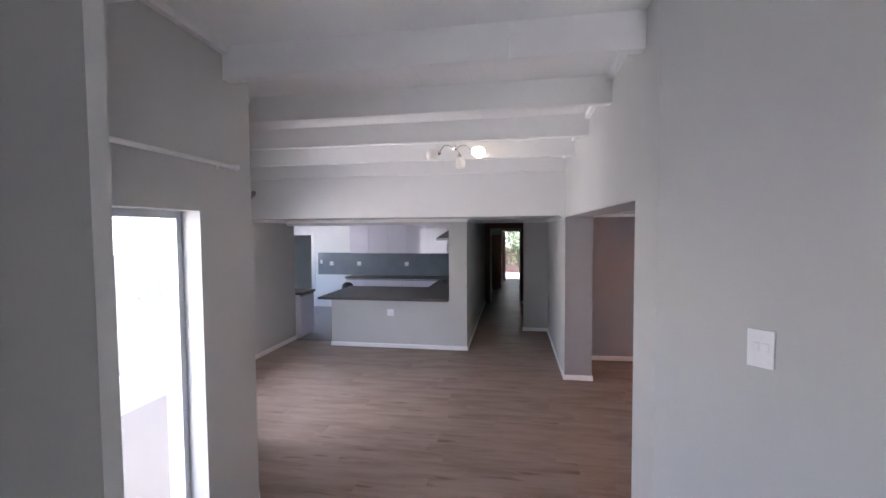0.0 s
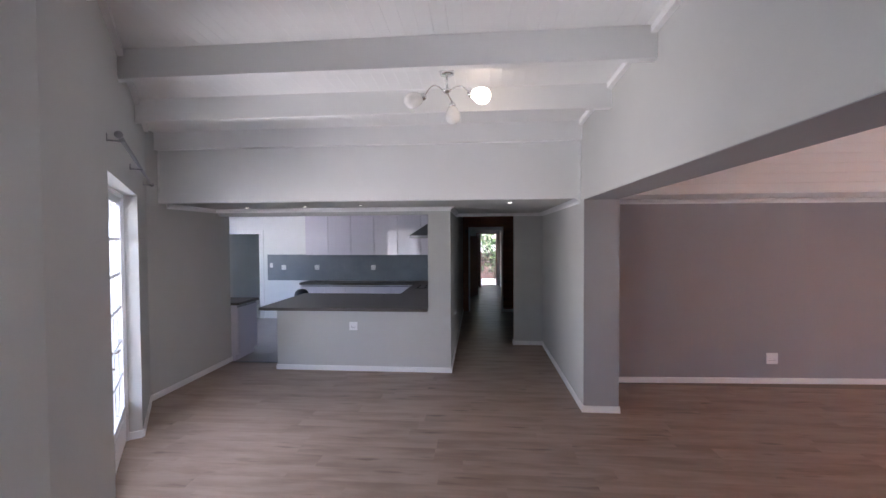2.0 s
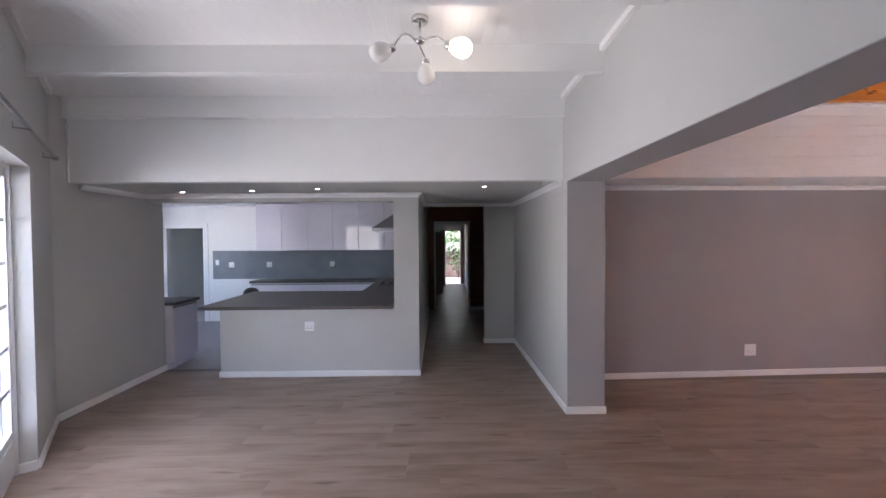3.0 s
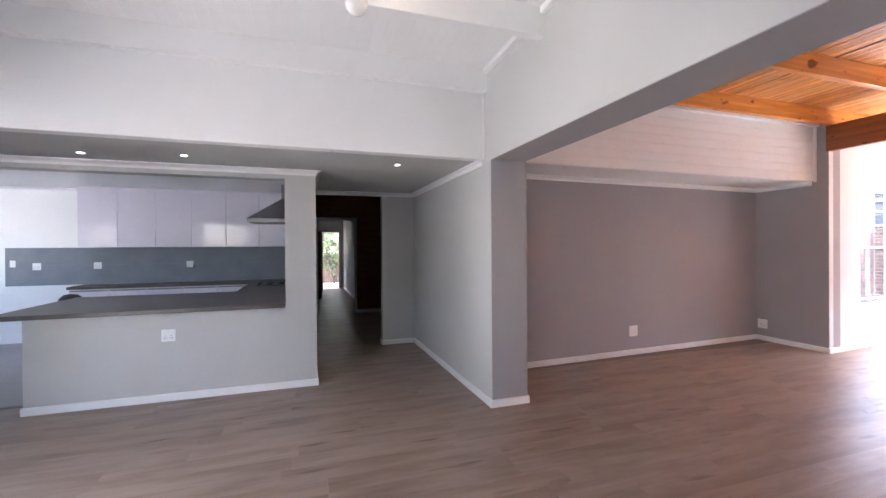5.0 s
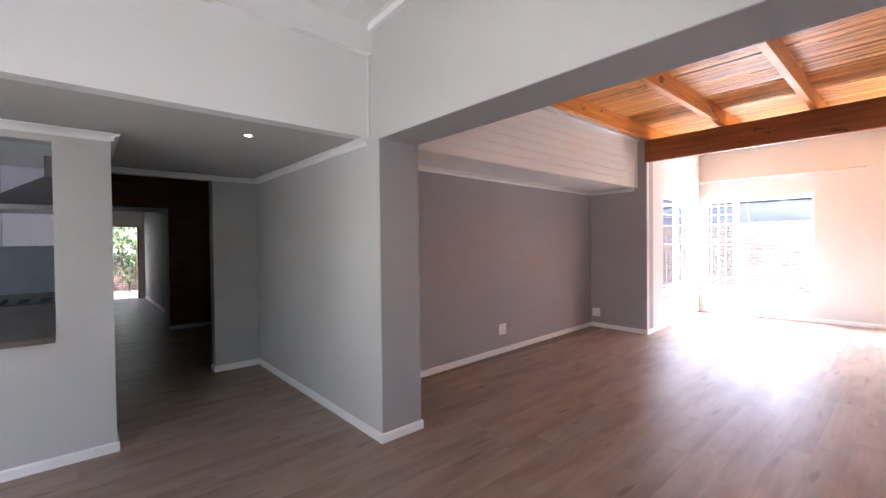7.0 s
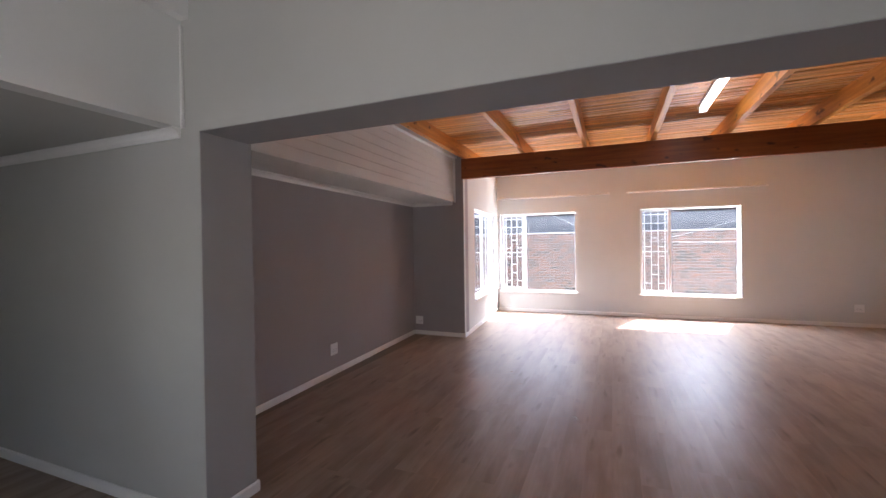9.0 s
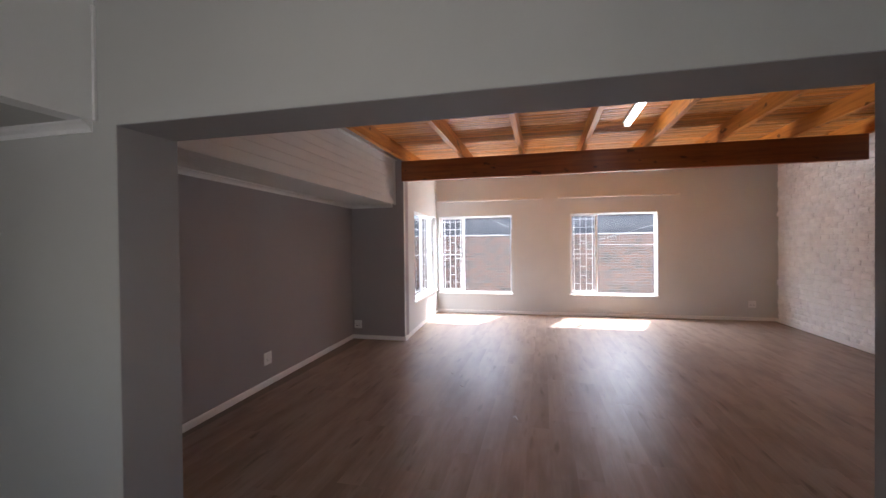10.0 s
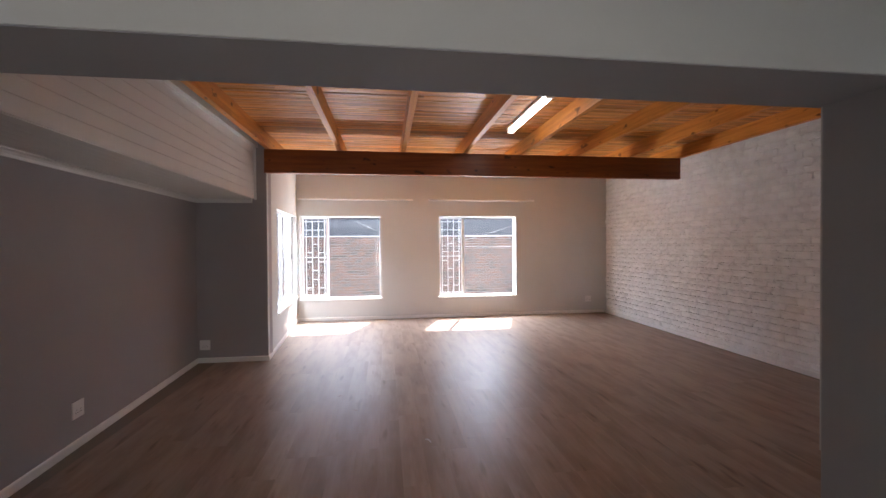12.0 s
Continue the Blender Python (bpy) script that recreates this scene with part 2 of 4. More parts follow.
def splash_tile():
    n = Nodes("wave_tile")
    p = n.position()
    w = n.node("ShaderNodeTexWave", Vector=n.position((1.0, 1.0, 1.9)), Scale=13.0, Distortion=7.0, Detail=0.5)
    w.bands_direction = "DIAGONAL"
    n.put("Base Color", n.ramp(n.noise(p, 3, 3), [(0.3, (0.18, 0.205, 0.235)), (0.7, (0.215, 0.245, 0.275))]))
    n.put("Roughness", 0.28)
    n.bump(w.outputs["Fac"], 0.7, 0.006)
    return n.mat


def leafy():
    n = Nodes("leaves")
    isl = n.tree.nodes.new("ShaderNodeNewGeometry").outputs["Random Per Island"]
    n.put("Base Color", n.ramp(isl, [(0.0, (0.014, 0.036, 0.010)), (0.6, (0.036, 0.078, 0.022)), (1.0, (0.11, 0.16, 0.05))]))
    n.put("Roughness", 0.5)
    n.put("Transmission Weight", 0.0)
    return n.mat


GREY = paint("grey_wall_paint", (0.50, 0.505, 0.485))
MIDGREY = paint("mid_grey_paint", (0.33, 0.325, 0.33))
PALE = paint("pale_wall_paint", (0.61, 0.625, 0.62))
TAUPE = paint("taupe_wall_paint", (0.345, 0.325, 0.335))
WHITE = paint("white_paint", (0.775, 0.785, 0.77), 0.6, 0.03)
BOARD = paint("white_board_paint", (0.82, 0.825, 0.81), 0.45, 0.03)
TRIM = paint("white_trim_enamel", (0.80, 0.80, 0.79), 0.35, 0.03, 0.1)
FLOORING = laminate()
SCREED = paint("screed", (0.25, 0.22, 0.19), 0.8)
TILE = paint("kitchen_floor_tile", (0.30, 0.27, 0.25), 0.35, 0.12)
PINE = timber("varnished_pine", (0.50, 0.165, 0.026), (0.80, 0.35, 0.075), 0.4, "X")
SLAT = timber("pine_slats", (0.50, 0.175, 0.042), (0.82, 0.39, 0.10), 0.36, "Y", 0.34, 0.35)
for varnish in (PINE, SLAT):
    varnish.node_tree.nodes["Principled BSDF"].inputs["Specular IOR Level"].default_value = 0.3
BEAMWOOD = timber("dark_varnished_beam", (0.17, 0.040, 0.008), (0.31, 0.092, 0.018), 0.35, "Y")
DARKWOOD = timber("dark_stained_wood", (0.15, 0.052, 0.021), (0.26, 0.105, 0.044), 0.4, "X")
BRICKPAINT = painted_brick()
MORTAR = paint("painted_mortar", (0.82, 0.82, 0.81), 0.7, 0.05, 0.6, 40)
FACEBRICK = face_brick()
GLASS = glass_pane()
DUSTY = glass_pane("dusty_window_glass", 0.0045)
ALU = plain("white_window_frame", (0.78, 0.79, 0.80), 0.35)
GREYALU = plain("grey_door_frame", (0.55, 0.57, 0.60), 0.4)
CHROME = plain("chrome", (0.72, 0.72, 0.72), 0.12, 1.0)
STEEL = plain("brushed_steel", (0.27, 0.27, 0.28), 0.36, 1.0)
GLOSS = plain("gloss_white_cabinet", (0.70, 0.67, 0.73), 0.05)
TOP = paint("dark_stone_worktop", (0.088, 0.074, 0.064), 0.40, 0.15, 0.1)
SPLASH = splash_tile()
PLASTIC = plain("white_plastic", (0.80, 0.80, 0.80), 0.35)
DARKPLASTIC = plain("black_plastic", (0.02, 0.02, 0.022), 0.35)
OPAL = plain("opal_glass", (0.85, 0.84, 0.80), 0.25)
LIT = plain("lit_opal_glass", (0.9, 0.88, 0.82), 0.3, emit=0.7, emit_colour=(1.0, 0.86, 0.66))
DOWN = plain("lit_downlight_lens", (0.9, 0.9, 0.9), 0.3, emit=1.2, emit_colour=(1.0, 0.93, 0.82))
TUBE = plain("lit_diffuser", (0.9, 0.9, 0.9), 0.4, emit=1.6, emit_colour=(0.95, 0.98, 1.0))
PAVING = paint("light_paving", (0.61, 0.59, 0.55), 0.85, 0.1, 0.6, 20)
PLASTER = paint("outside_plaster", (0.70, 0.68, 0.64), 0.9, 0.08, 0.6, 30)
FASCIA = paint("blue_grey_fascia", (0.06, 0.064, 0.075), 0.8, 0.12)
ROOFING = paint("grey_roof_sheet", (0.055, 0.062, 0.072), 0.7, 0.1)
ROOFING.node_tree.nodes["Principled BSDF"].inputs["Specular IOR Level"].default_value = 0.05
LEAF = leafy()
BARK = paint("bark", (0.12, 0.085, 0.06), 0.9, 0.3, 0.9, 25)

# ---- the large structure ----
TOPZ = 3.72
SOFFIT = 2.44
LANDING = 0.36
A, B = (-1.78, 2.75), (-4.32, 6.21)


def struct(name, bm, material):
    ob = part(name, bm, material)
    ob["kind"] = "structure"
    return ob


ground = struct("ground", boxes((-300, 300, -300, 300, -0.35, -0.12)), PAVING)
floor = struct("floor", boxes((-4.6, 10.0, -1.8, 7.95, -0.10, -0.008), (-0.9, 1.3, 7.95, 19.2, -0.10, -0.008), (-7.3, -0.9, 7.95, 14.0, -0.10, -0.03)), SCREED)
tile_floor = struct("kitchen_floor", boxes((-7.0, -0.72, 7.9, 13.9, -0.02, -0.006)), MORTAR)

landing = struct("entrance_landing", prism([(-2.02, -1.5), (2.31, -1.5), (2.31, 0.80), (0.86, 2.25), (-2.02, 2.25)], -0.008, LANDING - 0.008), SCREED)
struct("entrance_step", boxes((-1.78, 0.86, 2.252, 2.53, -0.008, LANDING / 2), bevel=0.004), FLOORING)
wall("wall_left", (-1.78, -1.5), A, TOPZ, 0.25, GREY, [(2.00, 3.735, 0.36, 2.36)], before=0.25)
wall("wall_diagonal", A, B, TOPZ, 0.30, GREY, [(1.40, 3.20, 0.0, 2.42)], after=0.2)
wall("wall_dining_left", (-4.31, 6.18), (-4.31, 7.88), TOPZ, 0.25, GREY)
wall("wall_kitchen_south", (-4.34, 7.88), (-7.0, 7.88), TOPZ, 0.25, WHITE, [(0.70, 1.80, 0.95, 2.15)])
# the left wall's opening is unseen, added to let the fill lamp in
wall("wall_kitchen_left", (-7.0, 7.63), (-7.0, 13.9), TOPZ, 0.25, WHITE, [(0.9, 2.5, 0.95, 2.25)])
wall("wall_kitchen_back", (-7.0, 11.45), (-0.88, 11.45), TOPZ, 0.15, WHITE, [(0.40, 1.30, 0.0, 2.15)])
# opening out of view, added so sky light brightens the back room
wall("wall_back_room", (-7.0, 13.9), (-0.88, 13.9), TOPZ, 0.2, GREY, [(3.4, 5.2, 0.9, 2.25)])
wall("wall_corridor_left", (-0.71, 7.70), (-0.71, 12.70), TOPZ, 0.2, GREY)
struct("bar_wall", boxes((-3.36, -1.04, 7.54, 7.70, 0, 0.905), (-1.04, -0.71, 7.54, 7.70, 0, SOFFIT), (-4.27, -1.04, 7.54, 7.70, 2.335, SOFFIT)), GREY)
struct("wall_pier", boxes((0.88, 1.27, 6.26, 9.23, 0, TOPZ)), GREY)
struct("wall_header", boxes((0.88, 1.25, 2.65, 6.26, 2.41, TOPZ)), GREY)
struct("wall_entry", prism([(0.86, 2.65), (0.86, 2.25), (2.31, 0.80), (2.45, 1.02), (1.225, 2.27), (1.225, 2.65)], 0, TOPZ), GREY)
struct("wall_entry_right", boxes((2.31, 2.62, -1.75, 1.0, 0, TOPZ)), GREY)
# narrow unseen gap added behind the start point to brighten the entrance
struct("wall_entry_back", boxes((-2.03, 1.20, -1.75, -1.5, 0, TOPZ), (1.72, 2.31, -1.75, -1.5, 0, TOPZ), (1.20, 1.72, -1.75, -1.5, 2.42, TOPZ), (1.20, 1.72, -1.75, -1.5, 0, LANDING)), GREY)
struct("wall_entry_left", boxes((-1.78, -0.64, 0.59, 0.63, 0, TOPZ)), GREY)
struct("hall_nib", boxes((0.355, 0.88, 9.23, 9.38, 0, 2.90)), GREY)
struct("hall_lintel", boxes((-0.71, 0.355, 9.23, 9.38, 2.395, 2.90)), GREY)
wall("wall_hall_right", (1.05, 12.7), (1.05, 9.23), TOPZ, 0.2, GREY, before=0.1)
wall("wall_passage_left", (-0.62, 12.85), (-0.62, 19.0), 2.75, 0.2, GREY)
wall("wall_passage_right", (0.62, 19.0), (0.62, 12.85), 2.75, 0.2, GREY)
wall("wall_passage_end", (-0.62, 19.0), (0.62, 19.0), 2.75, 0.2, GREY, [(0.24, 1.10, 0.0, 2.18)], before=0.2, after=0.2)
wall("wall_living_back", (1.27, 7.28), (6.30, 7.50), TOPZ, 0.25, TAUPE, after=0.25)
wall("wall_alcove", (6.30, 7.50), (6.28, 6.474), TOPZ, 0.25, TAUPE)
struct("pier_corner", prism([(6.2812, 6.4655), (6.34, 6.4690), (6.34, 6.4765), (6.2812, 6.4735)], 0, TOPZ), PALE)
wall("wall_living_side", (6.31, 6.467), (9.58, 6.70), TOPZ, 0.25, PALE, [(0.793, 3.173, 0.60, 2.42)])
wall("wall_far", (9.58, 6.96), (9.58, -0.93), TOPZ, 0.25, PALE, [(0.33, 2.19, 0.505, 2.45), (3.58, 5.51, 0.505, 2.45)], after=0.2)
wall("wall_brick", (9.58, -0.95), (2.50, -0.95), TOPZ, 0.2, MORTAR, after=0.05)

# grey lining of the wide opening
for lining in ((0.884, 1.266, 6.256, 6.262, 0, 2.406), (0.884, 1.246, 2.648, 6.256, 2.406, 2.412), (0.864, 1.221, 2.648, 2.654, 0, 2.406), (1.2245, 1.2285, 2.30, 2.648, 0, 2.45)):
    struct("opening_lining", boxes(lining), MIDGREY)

# dark timber panelling at the end of the hall, and the round-cornered plaster arch in its doorway
bm = boxes((-0.71, -0.56, 12.70, 12.84, 0, 2.90), (0.37, 1.05, 12.70, 12.84, 0, 2.90), (-0.56, 0.37, 12.70, 12.84, 2.28, 2.90))
struct("hall_panelling", bm, DARKWOOD)

inner = [(-0.52, 0.0), (-0.52, 2.10)] + [(-0.40 - 0.12 * math.cos(math.pi / 12 * k), 2.10 + 0.12 * math.sin(math.pi / 12 * k)) for k in range(1, 7)]
inner += [(0.21 + 0.12 * math.sin(math.pi / 12 * k), 2.10 + 0.12 * math.cos(math.pi / 12 * k)) for k in range(7)] + [(0.33, 0.0)]
outer = [(-0.575, 0.0)] + [(-0.575, 2.30)] * 7 + [(0.385, 2.30)] * 7 + [(0.385, 0.0)]
bm = bmesh.new()
rings = [[bm.verts.new((x, y, z)) for x, z in line] for line, y in ((inner, 12.72), (inner, 13.0), (outer, 13.0), (outer, 12.72))]
for a, b in zip(rings, rings[1:] + rings[:1]):
    for k in range(len(inner) - 1):
        if len({a[k].co.to_tuple(4), a[k + 1].co.to_tuple(4), b[k].co.to_tuple(4), b[k + 1].co.to_tuple(4)}) == 4:
            bm.faces.new((a[k], a[k + 1], b[k + 1], b[k]))
        elif a[k].co.to_tuple(4) != a[k + 1].co.to_tuple(4):
            bm.faces.new((a[k], a[k + 1], b[k]))
        elif b[k].co.to_tuple(4) != b[k + 1].co.to_tuple(4):
            bm.faces.new((a[k], b[k + 1], b[k]))
bmesh.ops.recalc_face_normals(bm, faces=bm.faces[:])
struct("hall_arch", bm, PALE)

# ceilings
roof = struct("roof", boxes((-4.75, 10.0, -1.9, 7.9, 3.72, 3.9), (-7.3, 1.4, 7.9, 19.3, 3.72, 3.9)), ROOFING)


def ceil_z(y):
    return 3.455 - 0.037 * (y - 2.5)


bm = bmesh.new()
x = -4.5
while x < 0.95:
    v = [bm.verts.new((xx, yy, ceil_z(yy) + dz)) for dz in (0, 0.02) for xx, yy in ((x, -1.6), (x + 0.0986, -1.6), (x + 0.0986, 6.5), (x, 6.5))]
    for f in ((0, 1, 2, 3)[::-1], (4, 5, 6, 7), (0, 1, 5, 4), (1, 2, 6, 5), (2, 3, 7, 6), (3, 0, 4, 7)):
        bm.faces.new([v[i] for i in f])
    x += 0.100
struct("ceiling_dining", bm, BOARD)
struct("ceiling_dining_backing", boxes((-4.6, 2.6, -1.7, 6.5, 3.64, 3.70), (0.96, 2.5, -1.7, 2.6, 3.42, 3.46)), WHITE)
# same paint as the header wall; whitened here to replace light it lacks
struct("bulkhead", boxes((-4.5, 0.88, 6.40, 6.52, SOFFIT, TOPZ)), WHITE)
# soffit takes the wall grey, its dimmer light put into the colour
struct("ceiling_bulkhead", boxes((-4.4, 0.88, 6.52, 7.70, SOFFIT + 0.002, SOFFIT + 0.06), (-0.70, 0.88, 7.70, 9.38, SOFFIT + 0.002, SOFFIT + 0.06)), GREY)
struct("ceiling_kitchen", boxes((-7.1, -0.8, 7.70, 14.0, 2.62, 2.70)), WHITE)
struct("ceiling_hall", boxes((-0.75, 1.2, 9.38, 12.75, 2.90, 2.96), (-0.8, 0.8, 12.75, 19.1, 2.68, 2.74)), WHITE)
bm = bmesh.new()
for i in range(9):
    box(bm, 1.27, 6.32, 6.676 + 0.104 * i, 6.676 + 0.104 * i + 0.1, 2.494, 2.512)
box(bm, 1.27, 6.32, 6.676, 7.61, 2.512, 2.56)
struct("ceiling_alcove", bm, BOARD)

# slatted pine ceiling of the living room
bm = bmesh.new()
lath = random.Random(23)
x = 1.24
while x < 9.6:
    w = lath.uniform(0.027, 0.041)
    y = -1.05 - lath.uniform(0, 1.8)
    while y < 6.8:
        y1 = y + lath.uniform(1.6, 3.2)
        drop = lath.uniform(0, 0.009)
        box(bm, x, x + w, max(y, -1.05), min(y1 - 0.004, 6.8), 3.468 + drop, 3.492)
        y = y1
    x += w + lath.uniform(0.008, 0.017)
struct("ceiling_living", bm, SLAT)
struct("ceiling_living_backing", boxes((1.24, 9.7, -1.1, 7.0, 3.52, 3.55)), DARKWOOD)

# ceiling beams of the dining room
for y in (1.54, 2.48, 3.385, 4.35, 5.29, 6.335):
    left = -1.80 if y < 2.75 else -1.78 - 0.727 * (y - 2.75) - 0.02
    z = ceil_z(y) - 0.215
    if y == 2.48:
        bm = boxes((left - 0.06, 0.093, y, y + 0.075, z, ceil_z(y) + 0.01), (0.097, 0.885, y, y + 0.075, z, ceil_z(y) + 0.01), bevel=0.003)
    else:
        bm = boxes((left - 0.06, 0.885, y, y + 0.075, z, ceil_z(y) + 0.01), bevel=0.004)
    tagged(part("ceiling_beam", bm, BOARD), "white painted timber ceiling beam between the walls", "beam", "dining room beams", "structure")

# pine rafters and the heavy beam under them
for i, y in enumerate((6.44, 5.37, 4.36, 3.365, 2.40, 1.40, 0.43, -0.50)):
    bm = boxes((1.25, 8.1, y - 0.036, y + 0.036, 3.262, 3.472), bevel=0.004)
    tagged(part("rafter", bm, PINE), "varnished knotty pine rafter under a slatted ceiling", "rafter", "living room rafters", "structure")
tagged(part("main_beam", boxes((6.27, 6.36, -0.50, 6.50, 2.895, 3.26), bevel=0.006), BEAMWOOD), "dark varnished pine beam carrying the rafters", "beam", "", "structure")

# ---- trim ----


def baseboard(p0, p1, h=0.075, z0=0.0):
    m, length = run_frame(p0, p1)
    m = pose(0, 0, z0) @ m
    bm = bmesh.new()
    prof = [(0, 0), (-0.016, 0), (-0.016, h - 0.012), (-0.008, h), (0, h)]
    a = [bm.verts.new(m @ Vector((-0.014, y, z))) for y, z in prof]
    b = [bm.verts.new(m @ Vector((length + 0.014, y, z))) for y, z in prof]
    for i in range(5):
        bm.faces.new((a[i], b[i], b[(i + 1) % 5], a[(i + 1) % 5]))
    bm.faces.new(a[::-1])
    bm.faces.new(b)
    bmesh.ops.recalc_face_normals(bm, faces=bm.faces[:])
    struct("baseboard", bm, TRIM)


def along(p0, p1, u):
    d = Vector((p1[0] - p0[0], p1[1] - p0[1])).normalized()
    return (p0[0] + d.x * u, p0[1] + d.y * u)


for p0, p1 in (((-4.31, 6.23), (-4.31, 7.88)), (A, along(A, B, 1.38)), (along(A, B, 3.22), B), ((-1.78, 2.54), A),
               ((-3.36, 7.54), (-0.71, 7.54)), ((-0.71, 7.54), (-0.71, 12.69)), ((0.88, 9.22), (0.88, 6.26)),
               ((0.88, 6.26), (1.27, 6.26)), ((1.27, 6.26), (1.27, 7.27)), ((0.355, 9.23), (0.865, 9.23)),
               ((0.355, 9.37), (0.355, 9.23)), ((1.285, 7.28), (6.28, 7.50)), ((6.30, 7.49), (6.28, 6.465)),
               ((6.283, 6.465), (9.56, 6.70)), ((9.58, 6.68), (9.58, -0.92)), ((9.56, -0.896), (2.60, -0.896)),
               ((1.225, 2.65), (0.86, 2.65)), ((0.86, 2.65), (0.86, 2.54)),
               ((0.37, 12.70), (1.03, 12.70)), ((-0.62, 12.85), (-0.62, 18.9)), ((0.62, 18.9), (0.62, 12.85))):
    baseboard(p0, p1)
baseboard((0.86, 2.25), (2.30, 0.81), z0=LANDING)


def cornice(p0, p1, z, s=0.058, ends=0.0):
    m, length = run_frame(p0, p1)
    prof = [(0, -s), (-0.012, -s), (-0.30 * s, -0.62 * s), (-0.58 * s, -0.34 * s), (-s, -0.16 * s), (-s, 0), (0, 0)]
    bm = bmesh.new()
    a = [bm.verts.new(m @ Vector((-ends, y, z + dz))) for y, dz in prof]
    b = [bm.verts.new(m @ Vector((length + ends, y, z + dz))) for y, dz in prof]
    n = len(prof)
    for i in range(n):
        bm.faces.new((a[i], b[i], b[(i + 1) % n], a[(i + 1) % n]))
    bm.faces.new(a[::-1])
    bm.faces.new(b)
    bmesh.ops.recalc_face_normals(bm, faces=bm.faces[:])
    struct("cornice", bm, TRIM)


for p0, p1, z in (((-4.31, 7.54), (-0.69, 7.54), SOFFIT), ((-0.71, 7.50), (-0.71, 9.37), SOFFIT), ((0.88, 9.22), (0.88, 6.42), SOFFIT),
                  ((-0.70, 9.23), (0.87, 9.23), SOFFIT), ((-4.31, 6.53), (-4.31, 7.53), SOFFIT),
                  ((1.28, 7.28), (6.29, 7.50), 2.488), ((6.30, 7.49), (6.284, 6.68), 2.488), ((1.27, 6.67), (1.27, 7.27), 2.488),
                  ((-0.66, 12.70), (1.03, 12.70), 2.898), ((-7.0, 11.45), (-0.9, 11.45), 2.618)):
    cornice(p0, p1, z)

# sloping cornices under the dining room ceiling, and the upright strips in the bulkhead's corners
for p0, p1 in (((0.88, 6.39), (0.88, 2.66)), ((-1.78, 0.64), (-1.78, 2.74)), (A, along(A, B, 4.2))):
    m, length = run_frame(p0, p1)
    bm = box(bmesh.new(), 0, length, -0.042, 0.0, -0.05, 0.0)
    for v in bm.verts:
        q = m @ v.co
        v.co = Vector((q.x, q.y, ceil_z(q.y) + v.co.z - 0.001))
    struct("cornice", bm, TRIM)
struct("trim", boxes((0.862, 0.879, 6.383, 6.399, SOFFIT, 3.065), bevel=0.003), TRIM)
struct("trim", boxes((-4.309, -4.292, 6.383, 6.399, SOFFIT, 3.06), bevel=0.003), TRIM)

# boarded bulkhead over the alcove
shiplap = thing("shiplap_bulkhead", "white painted tongue-and-groove boards over the alcove", "bulkhead", kind="structure")
for i in range(7):
    z = 2.500 + i * 0.112
    bm = boxes((1.275, 6.284, 6.650, 6.675, z, z + 0.109), bevel=0.003)
    part("board", bm, BOARD, shiplap)
part("corner_strip", boxes((6.255, 6.281, 6.615, 6.649, 2.478, 3.27), bevel=0.003), TRIM, shiplap)
part("bottom_strip", boxes((1.275, 6.254, 6.640, 6.649, 2.492, 2.512), bevel=0.003), TRIM, shiplap)
part("top_strip", boxes((1.275, 6.284, 6.585, 6.68, 3.277, 3.46)), TRIM, shiplap)

# ---- doors and windows ----


def framed(u0, u1, z0, z1, w, y0, y1):
    return boxes((u0, u0 + w, y0, y1, z0, z1), (u1 - w, u1, y0, y1, z0, z1), (u0 + w, u1 - w, y0, y1, z0, z0 + w), (u0 + w, u1 - w, y0, y1, z1 - w, z1))


def pane(u0, u1, y, z0, z1, parent):
    ob = part("pane", boxes((u0, u1, y - 0.002, y + 0.002, z0, z1)), GLASS, parent)
    ob.visible_shadow = False
    return ob


